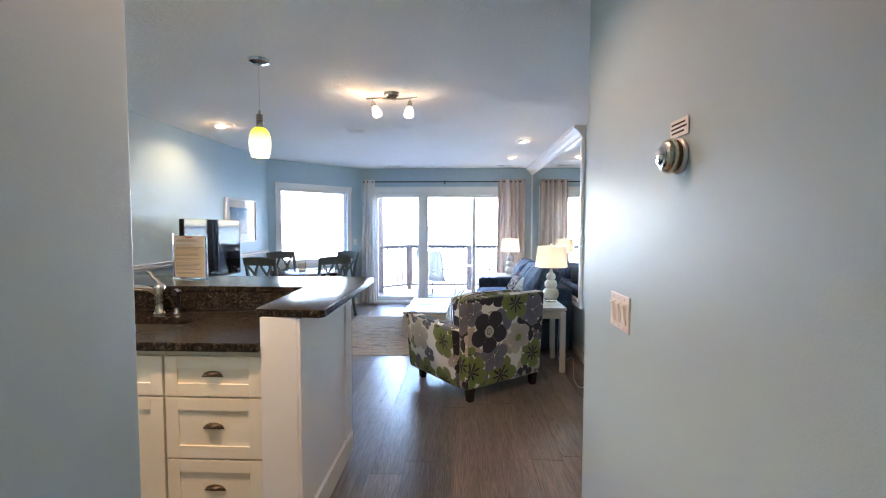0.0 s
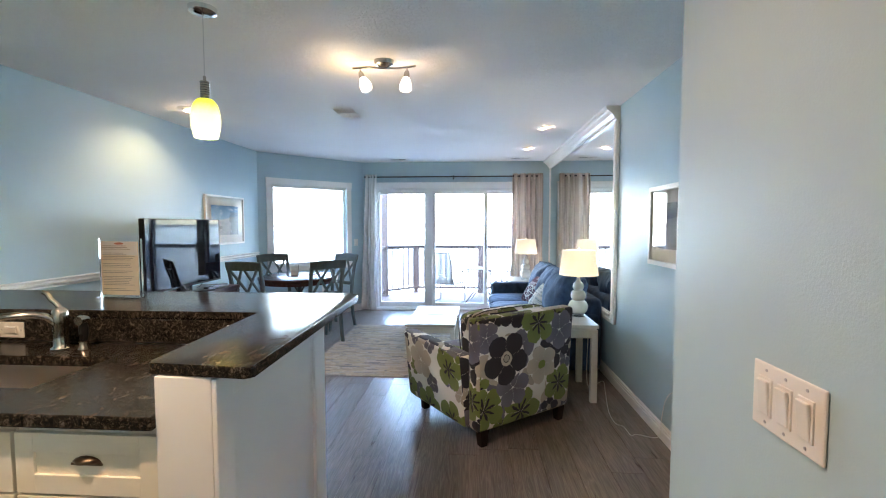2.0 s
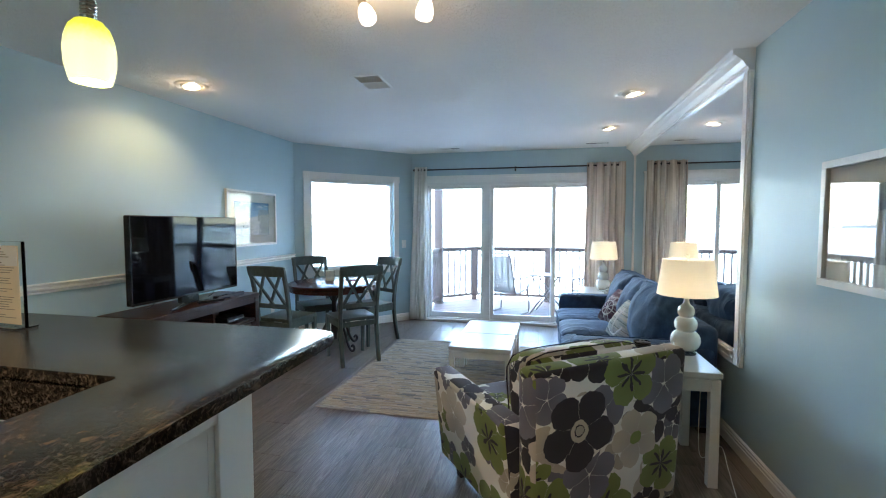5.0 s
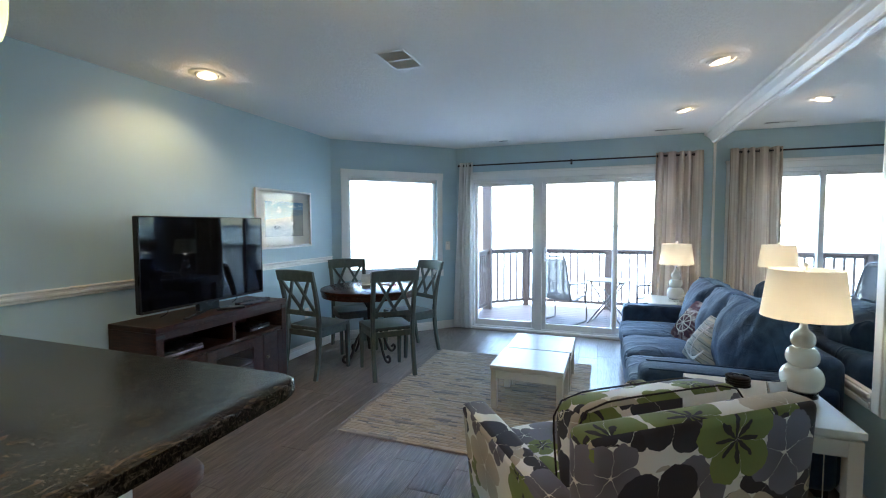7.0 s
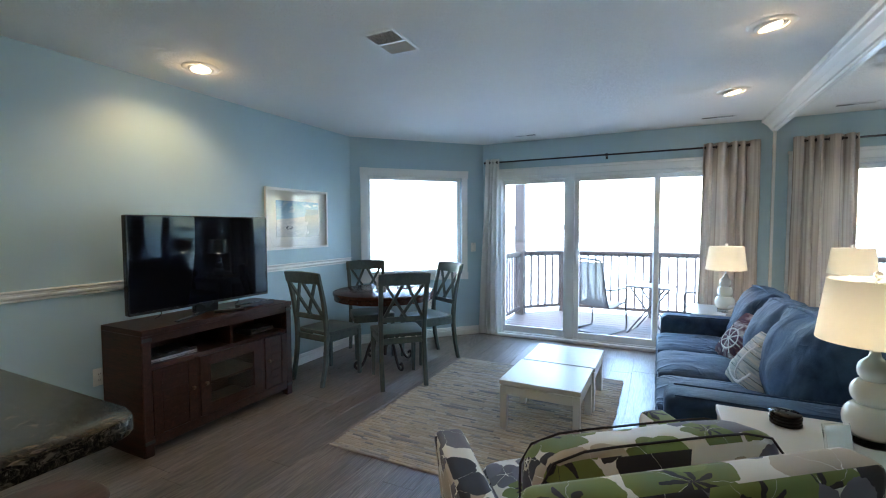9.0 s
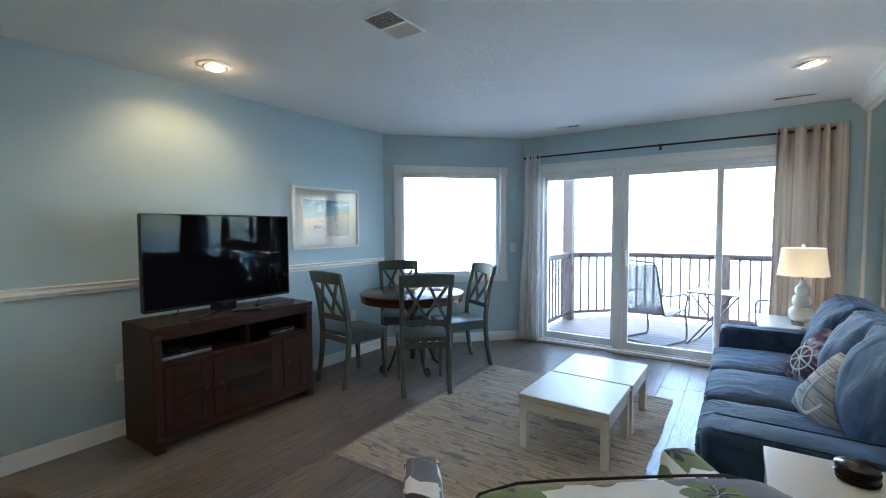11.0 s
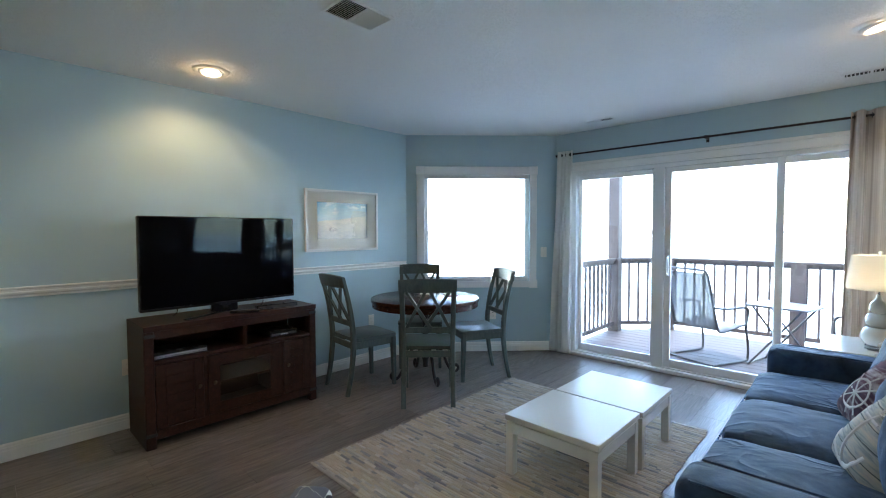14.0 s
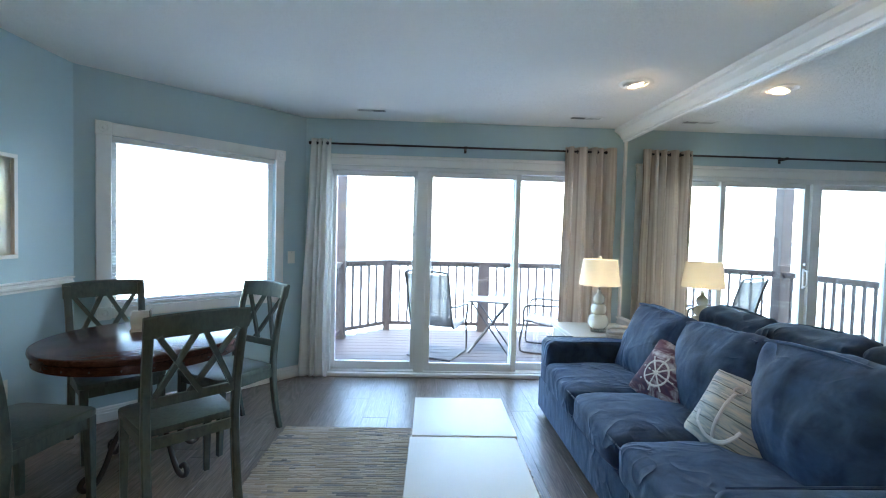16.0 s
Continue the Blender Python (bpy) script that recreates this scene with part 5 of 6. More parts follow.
phone = thing("telephone", pose(1.325, 8.72, 0.60, 0, 0, 70), "cream corded telephone on a stack of booklets", "telephone")
part("booklets", box(-0.11, 0.11, -0.1, 0.1, 0, 0.022, 0.003), WHITE_PAPER, phone)
bm = box(-0.08, 0.08, -0.09, 0.09, 0.022, 0.05, 0.008)
part("phone_base", bm, PLATE, phone, smooth=True)
part("handset", tube(smooth_path([(-0.045, -0.095, 0.058), (-0.045, -0.06, 0.078), (-0.045, 0.06, 0.078), (-0.045, 0.095, 0.058)]), 0.02, sides=10, flat=0.8), PLATE, phone, smooth=True)
pts = []
for k in range(90):
    a = k * 0.8
    u = k / 89
    pts.append((-0.05 - 0.12 * math.sin(u * 3.1) + 0.006 * math.cos(a), -0.1 - 0.05 * math.sin(u * 3.14) + 0.006 * math.sin(a), 0.012 + 0.006 * math.sin(a)))
part("coiled_cord", tube(pts, 0.0022, sides=5), PLATE, phone)

tin = thing("coaster_stack", pose(1.10, 6.20, 0.63), "round black coaster stack on the end table", "coasters")
for k in range(4):
    part("coaster", lathe([(0.0, 0.0), (0.05, 0.0), (0.052, 0.003), (0.052, 0.008), (0.049, 0.0105), (0.0, 0.0105)], m=pose(0.001 * (-1) ** k, 0.0015 * k, 0.011 * k)), BLACK_PLASTIC, tin, smooth=True)
tent = thing("table_card", pose(1.21, 6.02, 0.63, 0, 0, 30), "small clear acrylic card holder on the end table", "card holder")
part("holder", box(-0.05, 0.05, -0.003, 0.003, 0, 0.09, 0.001, m=pose(0, 0, 0, -12)), ACRYLIC, tent)
part("card", box(-0.046, 0.046, -0.006, -0.0035, 0.006, 0.085, m=pose(0, 0, 0, -12)), WHITE_PAPER, tent)

cord = smooth_path([(1.665, 4.988, 0.382), (1.630, 5.008, 0.390), (1.620, 5.068, 0.310), (1.635, 5.148, 0.160), (1.640, 5.198, 0.020), (1.524, 5.260, 0.004), (1.479, 5.244, 0.004), (1.475, 5.375, 0.004), (1.435, 5.417, 0.004), (1.448, 5.620, 0.004), (1.537, 6.004, 0.004), (1.596, 6.285, 0.004), (1.400, 6.050, 0.050), (1.415, 6.120, 0.500), (1.395, 6.140, 0.635)], 8)
lc = thing("lamp_cord", pose(0, 0, 0), "thin white lamp cord trailing on the floor to the outlet", "power cord")
part("cable", tube(cord, 0.0024, sides=6), PLATE, lc, smooth=True)
part("plug", box(1.636, 1.664, 4.975, 5.001, 0.376, 0.404, 0.005), PLATE, lc)


# ---- sofa ----
sofa = thing("sofa", pose(1.17, 7.57, 0, 0, 0, -90), "navy blue microsuede three-seat sofa with loose cushions", "sofa")
# own axes: x along the sofa (towards the door), y away from the room's middle
# (front at y = -0.5)
part("base", box(-1.13, 1.13, -0.47, 0.42, 0.05, 0.27, 0.03, seg=3), SOFA_BLUE, sofa, smooth=True)
part("front_skirt", box(-1.145, 1.145, -0.49, -0.465, 0.035, 0.27, 0.008), SOFA_BLUE, sofa, smooth=True)
for s in (-1, 1):
    part("arm", box(s * 1.04 - 0.11, s * 1.04 + 0.11, -0.485, 0.44, 0.04, 0.595, 0.05, seg=4), SOFA_BLUE, sofa, "boxy padded arm", smooth=True)
    for q in (-1, 1):
        part("welt", tube(smooth_path([(s * 1.04 + q * 0.085, -0.44, 0.594), (s * 1.04 + q * 0.088, 0.0, 0.594), (s * 1.04 + q * 0.085, 0.4, 0.594)], 4), 0.004, sides=6), SOFA_BLUE, sofa, smooth=True)
part("back_frame", box(-1.13, 1.13, 0.27, 0.462, 0.05, 0.73, 0.05, seg=4), SOFA_BLUE, sofa, smooth=True)
for k in range(3):
    cx = (k - 1) * 0.62
    seat = part("seat_cushion", soft(0.628, 0.74, 0.21, 8, 16, 0.14, 0.14, 0.01, k + 1, pose(cx, -0.15, 0.36)), SOFA_BLUE, sofa, smooth=True)
    part("piping", tube([(cx + 0.306 * (1 if a in (1, 2) else -1) * (0.985), -0.15 + 0.362 * (1 if a in (2, 3) else -1), 0.425) for a in (0, 1)], 0.004, sides=6), SOFA_BLUE, seat)
    lean = pose(cx + (0.012, -0.01, 0.004)[k], 0.195, (0.632, 0.632, 0.668)[k], -18 + (k - 1) * 2, (3, -2, 1)[k], (2, -1, 3)[k]) @ pose(0, 0, 0, 90)
    bk = part("back_cushion", soft(0.635, 0.55, 0.29, 7.0, 22, 0.28, 0.34, 0.034, k + 5, lean), SOFA_BLUE, sofa, "plump creased back cushion", smooth=True)
    loop = [lean @ Vector((0.315 * x, 0.268 * y, 0.092)) for x, y in ((-0.92, 0.9), (-0.5, 0.97), (0, 0.99), (0.5, 0.97), (0.92, 0.9))]
    part("piping", tube(smooth_path(loop, 4), 0.0085, sides=6), SOFA_BLUE, bk, smooth=True)
for sx in (-1, 1):
    for sy in (-0.42, 0.38):
        part("foot", box(sx * 1.08 - 0.03, sx * 1.08 + 0.03, sy - 0.03, sy + 0.03, 0, 0.05, 0.004), DARK_LEG, sofa)


def print_mat(name, a, b, c, wide, streak):
    mat = material(name, a, 0.85)
    n = Net(mat)
    f = n.noise(n.coords(scale=streak), wide, 5, 0.6, 1.5)
    n.color(n.ramp(f, (0.3, a), (0.5, b), (0.7, c)))
    n.bump(n.noise(n.coords(), 450, 2), 0.15, 0.002)
    return mat


PILLOW_A = print_mat("dark_wheel_print", (0.022, 0.024, 0.07), (0.10, 0.05, 0.08), (0.50, 0.50, 0.55), 7, (1, 2.2, 1))
PILLOW_B = print_mat("grey_plank_print", (0.17, 0.23, 0.25), (0.40, 0.44, 0.44), (0.60, 0.55, 0.46), 6, (1, 7, 1))
n = Net(PILLOW_B)
sep = n.node("ShaderNodeSeparateXYZ")
n.link(n.coords(), sep.inputs[0])
seam = n.math("LESS_THAN", n.math("FRACT", n.math("MULTIPLY_ADD", sep.outputs["Y"], 17.0, n.math("MULTIPLY", n.noise(n.coords(), 20, 2), 0.12))), 0.07)
n.color(n.mix(n.math("MULTIPLY", seam, 0.85), n.b.inputs["Base Color"].links[0].from_socket, (0.06, 0.08, 0.09)))
WHITE_PRINT = paint("white_fabric_print", (0.62, 0.63, 0.63), 0.8, 300, 0.1, 0.12)


def throw_pillow(m, mat, label, motif):
    ob = thing("throw_pillow", m, label, "pillow", "printed throw pillows")
    part("cover", soft(0.39, 0.39, 0.20, 8.0, 18, 0.32, 0.86, 0.008, 3), mat, ob, smooth=True)

    def front(x, y):
        qx, qy = x / 0.195, y / 0.195
        z = max(0.0, 1 - qx ** 8 - qy ** 8) ** 0.125 * (1 - 0.86 * max(abs(qx), abs(qy)) ** 3) * (1 + 0.32 * (1 - qx * qx) * (1 - qy * qy))
        return (x, y, 0.10 * z + 0.001)

    if motif == "anchor":
        part("anchor_print", tube([front(0.0, -0.12 + 0.02 * i) for i in range(12)], 0.009, sides=6, flat=0.4), WHITE_PRINT, ob)
        part("anchor_print", tube([front(0.1 * math.sin(a), -0.03 - 0.1 * math.cos(a)) for a in [-1.5 + 0.3 * i for i in range(11)]], 0.010, sides=6, flat=0.25), WHITE_PRINT, ob)
        part("anchor_print", tube([front(-0.05 + 0.02 * i, 0.075) for i in range(6)], 0.0055, sides=6, flat=0.4), WHITE_PRINT, ob)
        part("anchor_print", tube([front(0.022 * math.sin(a), 0.125 + 0.022 * math.cos(a)) for a in [0.45 * i for i in range(15)]], 0.006, sides=6, flat=0.3), WHITE_PRINT, ob)
    else:
        part("wheel_print", tube([front(0.075 * math.sin(a), 0.075 * math.cos(a)) for a in [0.3 * i for i in range(22)]], 0.0065, sides=6, flat=0.4), WHITE_PRINT, ob)
        for k in range(4):
            a = k * math.pi / 4
            part("wheel_print", tube([front(r * math.sin(a), r * math.cos(a)) for r in (-0.11, -0.055, 0, 0.055, 0.11)], 0.005, sides=6, flat=0.4), WHITE_PRINT, ob)
    return ob


def leaning(center, normal, roll):
    """A pose whose z axis is normal and whose y axis points up, turned by roll."""
    z = Vector(normal).normalized()
    x = Vector((0, 0, 1)).cross(z).normalized()
    m = Matrix((x, z.cross(x), z)).transposed().to_4x4()
    m.translation = center
    return m @ pose(0, 0, 0, 0, 0, roll)


throw_pillow(leaning((1.215, 7.80, 0.548), (-0.80, -0.35, 0.45), -15), PILLOW_A, "dark square pillow with a white ship wheel print", "wheel")
throw_pillow(leaning((1.21, 7.22, 0.55), (-0.80, -0.30, 0.48), -9), PILLOW_B, "grey plank-print pillow with a white anchor", "anchor")


# ---- armchair ----
ac = thing("armchair", facing(0.53, 5.565, -0.605, 0.796) @ Matrix.Diagonal((1.09, 1.06, 1.02, 1)), "floral print upholstered armchair in green, navy and cream", "armchair")
# own axes: y forwards; back panel at y = -0.36


def cloth(name, bm, shift=(0, 0), label="", mat=FLOWER):
    return part(name, box_uv(bm, 1.0, shift), mat, ac, label, smooth=True)


cloth("seat_base", box(-0.385, 0.385, -0.30, 0.37, 0.10, 0.30, 0.025, seg=3), (0.3, 0.1))
back = box(-0.40, 0.40, -0.395, -0.285, 0.10, 0.82, 0.03, seg=3)
for vt in back.verts:
    vt.co.y -= 0.02 * max(0, (vt.co.z - 0.12) / 0.7)
    vt.co.x *= 0.96 + 0.06 * (vt.co.z - 0.1) / 0.7
cloth("back_panel", back, (0.40, 0.62), mat=FLOWER_BACK)
for s in (-1, 1):
    arm = box(s * 0.355 - 0.055, s * 0.355 + 0.055, -0.30, 0.40, 0.10, 0.60, 0.03, seg=4)
    for vt in arm.verts:
        k = max(0, (vt.co.z - 0.1) / 0.5)
        vt.co.x += s * 0.05 * k
        vt.co.z -= 0.035 * k * (vt.co.y - 0.05) ** 2 * 4 * (1 if vt.co.y < 0.05 else -0.4)
    a_ob = cloth("arm", arm, (0.2 + 0.3 * s, 0.15))
cloth("seat_cushion", soft(0.60, 0.66, 0.19, 8, 14, 0.15, 0.15, 0.004, 2, pose(0, 0.07, 0.385)), (0.4, 0.2))
cloth("back_cushion", soft(0.66, 0.41, 0.19, 6, 14, 0.2, 0.25, 0.006, 4, pose(0, -0.19, 0.615, -8) @ pose(0, 0, 0, 90)), (0.05, 0.55))
tilt = pose(0, -0.19, 0.615, -8) @ pose(0, 0, 0, 90)
for side in (-0.066, 0.066):
    ring = []
    for k in range(33):
        a = 2 * math.pi * k / 32
        c, q = math.cos(a), math.sin(a)
        r = 1 / (abs(c) ** 6 + abs(q) ** 6) ** (1 / 6)
        ring.append(tilt @ Vector((0.327 * c * r, 0.202 * q * r, side)))
    part("piping", tube(ring, 0.0032, sides=6), PIPING, ac, "black piping", smooth=True)
for sx in (-1, 1):
    for y in (-0.355, 0.31):
        leg = box(-0.03, 0.03, -0.03, 0.03, 0.0, 0.105, 0.003)
        for vt in leg.verts:
            k = 0.72 + 0.28 * vt.co.z / 0.105
            vt.co.x, vt.co.y = vt.co.x * k, vt.co.y * k
        part("leg", leg, DARK_LEG, ac, "dark tapered wooden leg", at=pose(sx * 0.325, y, 0))


# ---- curtains ----
rod = thing("curtain_rod", pose(0, 9.405, 2.195), "black metal curtain rod with round finials above the door", "curtain rod")
part("rod", tube([(-1.33, 0, 0), (1.44, 0, 0)], 0.0095, sides=12), BLACK_METAL, rod, smooth=True)
for x in (-1.335, 1.445):
    part("finial", lathe([(0.0, -0.018), (0.013, -0.012), (0.017, 0.0), (0.013, 0.012), (0, 0.018)], sides=16, m=pose(x, 0, 0, 0, 90)), BLACK_METAL, rod, smooth=True)
for x in (-1.24, 0.107, 1.40):
    part("bracket", box(x - 0.008, x + 0.008, -0.012, 0.093, -0.012, 0.014, 0.003, bm=box(x - 0.012, x + 0.012, 0.088, 0.0945, -0.035, 0.03, 0.002)), BLACK_METAL, rod)


def curtain(x0, x1, x0b, x1b, folds, deep, seed, label, mat):
    ob = thing("curtain", pose(0, 9.405, 0), label, "curtain", "pair of curtains")
    bm = bmesh.new()
    uv = bm.loops.layers.uv.verify()
    nu, nv = folds * 12, 30
    grid = []
    for j in range(nv + 1):
        z = 2.235 - j / nv * 2.215
        t = j / nv
        row = []
        for i in range(nu + 1):
            u = i / nu
            ph = (u + 0.045 * math.sin(2 * math.pi * 1.6 * u + seed)) * folds * 2 * math.pi
            amp = deep + 0.3 * deep * noise.noise(Vector((u * 5, t * 2, seed)))
            u += 0.62 * math.cos(ph) / (folds * 2 * math.pi)
            x = (x0 + (x1 - x0) * u) * (1 - t) + (x0b + (x1b - x0b) * u) * t
            x += 0.012 * noise.noise(Vector((u * 7, t * 3, seed + 3))) * t
            y = amp * math.sin(ph + 0.5 * noise.noise(Vector((u * 4, t * 2.5, seed + 9)))) + 0.012 * noise.noise(Vector((u * 9, t * 6, seed)))
            row.append(bm.verts.new((x, y, z)))
        grid.append(row)
    for j in range(nv):
        for i in range(nu):
            f = bm.faces.new((grid[j][i], grid[j][i + 1], grid[j + 1][i + 1], grid[j + 1][i]))
            for loop, (a, b) in zip(f.loops, ((i, j), (i + 1, j), (i + 1, j + 1), (i, j + 1))):
                loop[uv].uv = (a / nu * 1.3, b / nv * 2.2)
    body = part("cloth", bm, mat, ob, smooth=True)
    mod = body.modifiers.new("thickness", "SOLIDIFY")
    mod.thickness = 0.003
    for k in range(folds * 2):
        u = (k + 0.5) / (folds * 2)
        ring = lathe([(0.0105, -0.002), (0.019, -0.002), (0.019, 0.002), (0.0105, 0.002), (0.0105, -0.002)], sides=16, m=pose(x0 + (x1 - x0) * u, 0, 2.195, 0, 90, 0))
        part("grommet", ring, BLACK_METAL, ob, "dark metal grommet")
    return ob


curtain(-1.335, -1.14, -1.43, -1.15, 4, 0.026, 1.0, "cream linen curtain panel gathered at the door edge, backlight painted into its colour", CURTAIN_BACKLIT)
curtain(1.045, 1.525, 1.02, 1.53, 5, 0.048, 6.0, "tan linen curtain panel gathered in the corner", CURTAIN_TAN)

# ---- dining corner ----
TABLE_AT = (-1.83, 7.83)
dt = thing("dining_table", pose(*TABLE_AT, 0, 0, 0, 20), "round dark wood dining table on a black metal pedestal", "table")
part("tabletop", lathe([(0.0, 0.722), (0.49, 0.722), (0.502, 0.728), (0.505, 0.74), (0.502, 0.754), (0.495, 0.758), (0.0, 0.758)], sides=72), TABLE_WOOD, dt, smooth=True)
part("edge_band", lathe([(0.47, 0.68), (0.492, 0.68), (0.492, 0.7215), (0.47, 0.7215)], sides=72), TABLE_WOOD, dt, smooth=True)
for k in range(24):
    a = 2 * math.pi * k / 24
    part("rivet", lathe([(0.0, 0.004), (0.004, 0.003), (0.005, 0.0)], sides=8, m=pose(0.4925 * math.cos(a), 0.4925 * math.sin(a), 0.70, 0, 90, math.degrees(a))), BLACK_METAL, dt, smooth=True)
part("pedestal", lathe([(0.0, 0.68), (0.09, 0.68), (0.09, 0.672), (0.035, 0.66), (0.028, 0.62), (0.028, 0.3), (0.04, 0.27), (0.04, 0.2), (0.028, 0.17), (0.024, 0.10), (0.0, 0.095)], sides=20), BLACK_METAL, dt, smooth=True)
for k in range(4):
    m = pose(0, 0, 0, 0, 0, 45 + 90 * k)
    part("scroll_leg", tube(smooth_path([(0.03, 0, 0.30), (0.10, 0, 0.30), (0.17, 0, 0.22), (0.22, 0, 0.10), (0.27, 0, 0.025), (0.315, 0, 0.02), (0.335, 0, 0.05), (0.315, 0, 0.08), (0.29, 0, 0.065)], 6), 0.014, sides=10, m=m), BLACK_METAL, dt, smooth=True)
    part("brace", tube(smooth_path([(0.03, 0, 0.55), (0.09, 0, 0.63), (0.2, 0, 0.672)], 5), 0.009, sides=8, m=m), BLACK_METAL, dt, smooth=True)


def bar_between(a, b, w, d, up=(0, 1, 0)):
    """A flat wooden bar from a to b, w wide across and d deep along up."""
    a, b = Vector(a), Vector(b)
    z = (b - a).normalized()
    y = (Vector(up) - z * z.dot(Vector(up))).normalized()
    x = y.cross(z)
    m = Matrix((x, y, z)).transposed().to_4x4()
    m.translation = a
    return box(-w / 2, w / 2, -d / 2, d / 2, 0, (b - a).length, 0.003, m=m)


def dining_chair(m):
    ob = thing("dining_chair", m, "sage green painted wooden dining chair with an X back", "chair", "chairs round the dining table")
    seat = prism(rounded([(-0.20, -0.19), (0.20, -0.19), (0.225, 0.22), (-0.225, 0.22)], [0.02, 0.02, 0.05, 0.05], 5), 0.438, 0.468, bevel=0.008)
    for vt in seat.verts:
        if vt.co.z > 0.45:
            vt.co.z -= 0.012 * math.exp(-((vt.co.x / 0.13) ** 2 + (vt.co.y / 0.14) ** 2))
    part("seat", seat, CHAIR_PAINT, ob, smooth=True)
    for s in (-1, 1):
        back = smooth_path([(s * 0.192, -0.265, 0.0), (s * 0.192, -0.225, 0.2), (s * 0.192, -0.205, 0.45), (s * 0.196, -0.235, 0.72), (s * 0.2, -0.30, 0.985)], 5)
        bm = bmesh.new()
        rings = []
        for p in back:
            w = 0.019
            dd = 0.021 - 0.005 * abs(p.z - 0.45) / 0.5
            rings.append([bm.verts.new((p.x + ex * w, p.y + ey * dd, p.z)) for ex, ey in ((-1, -0.7), (-0.7, -1), (0.7, -1), (1, -0.7), (1, 0.7), (0.7, 1), (-0.7, 1), (-1, 0.7))])
        for lo, hi in zip(rings, rings[1:]):
            for i in range(8):
                bm.faces.new((lo[i], lo[(i + 1) % 8], hi[(i + 1) % 8], hi[i]))
        bm.faces.new(rings[0])
        bm.faces.new(rings[-1])
        part("back_post", bm, CHAIR_PAINT, ob, smooth=True)
        leg = box(-0.021, 0.021, -0.021, 0.021, 0, 0.438, 0.004)
        for vt in leg.verts:
            k = 0.68 + 0.32 * vt.co.z / 0.438
            vt.co.x, vt.co.y = vt.co.x * k, vt.co.y * k + 0.012 * (1 - vt.co.z / 0.438)
        part("front_leg", leg, CHAIR_PAINT, ob, at=pose(s * 0.195, 0.185, 0))
        part("side_apron", bar_between((s * 0.193, -0.19, 0.408), (s * 0.195, 0.166, 0.408), 0.018, 0.052, (0, 0, 1)), CHAIR_PAINT, ob)
    part("front_apron", bar_between((-0.174, 0.187, 0.408), (0.174, 0.187, 0.408), 0.018, 0.052, (0, 0, 1)), CHAIR_PAINT, ob)
    part("back_apron", bar_between((-0.173, -0.205, 0.408), (0.173, -0.205, 0.408), 0.018, 0.052, (0, 0, 1)), CHAIR_PAINT, ob)
    # curved top rail
    bm = bmesh.new()
    rings = []
    for i in range(11):
        u = i / 10 * 2 - 1
        x, y0 = 0.222 * u, -0.305 - 0.022 * (1 - u * u)
        z1 = 0.995 + 0.012 * (1 - u * u)
        rings.append([bm.verts.new(p) for p in ((x, y0 - 0.012 + 0.02, 0.905), (x, y0 + 0.013 + 0.02, 0.905), (x, y0 + 0.012, z1), (x, y0 - 0.002, z1 + 0.006), (x, y0 - 0.014, z1))])
    for lo, hi in zip(rings, rings[1:]):
        for i in range(5):
            bm.faces.new((lo[i], lo[(i + 1) % 5], hi[(i + 1) % 5], hi[i]))
    bm.faces.new(rings[0])
    bm.faces.new(rings[-1])
    part("top_rail", bm, CHAIR_PAINT, ob, smooth=True)
    part("lower_rail", bar_between((-0.178, -0.222, 0.60), (0.178, -0.222, 0.60), 0.02, 0.045, (0, 0, 1)), CHAIR_PAINT, ob)
    top, low = (-0.305, 0.91), (-0.224, 0.618)
    for s in (-1, 1):
        part("cross_bar", bar_between((s * 0.165, top[0], top[1]), (s * -0.02, low[0] + s * 0.004, low[1]), 0.024, 0.013), CHAIR_PAINT, ob)
        part("cross_bar", bar_between((s * 0.02, top[0] - 0.006, top[1]), (s * 0.165, low[0], low[1]), 0.024, 0.013), CHAIR_PAINT, ob)
    return ob


ch = dining_chair(facing(-1.475, 7.515, -0.70, 0.715))
copy_thing(ch, facing(-2.115, 7.33, 0.12, 1.0))
copy_thing(ch, facing(-1.545, 8.22, -0.50, -0.87))
copy_thing(ch, facing(-2.19, 8.11, 0.72, -0.69))

nap = thing("napkin_holder", pose(-1.94, 7.95, 0.759, 0, 0, 25), "white napkin holder with a dark printed card", "napkin holder")
part("holder", box(-0.05, 0.05, -0.045, 0.045, 0, 0.012, 0.003, bm=box(-0.045, 0.045, -0.012, 0.0, 0.012, 0.12, 0.002)), PLATE, nap)
part("napkins", lathe([(0.0, -0.04), (0.048, -0.04), (0.05, -0.036), (0.05, 0.036), (0.048, 0.04), (0.0, 0.04)], sides=24, m=pose(-0.01, 0.03, 0.065, 0, 90, 0)), WHITE_PAPER, nap, smooth=True)
part("printed_card", box(0.046, 0.05, -0.03, 0.045, 0.012, 0.125, 0.001), DARK_LEG, nap)
mag = thing("magenta_booklet", pose(-1.72, 8.06, 0.759, 0, 0, -20), "flat magenta booklet on the dining table", "booklet")
part("cover", box(-0.07, 0.07, -0.05, 0.05, 0, 0.006, 0.001), material("magenta_paper", (0.4, 0.03, 0.16), 0.4), mag)
part("pages", box(-0.068, 0.068, -0.048, 0.048, 0.0062, 0.009), WHITE_PAPER, mag)


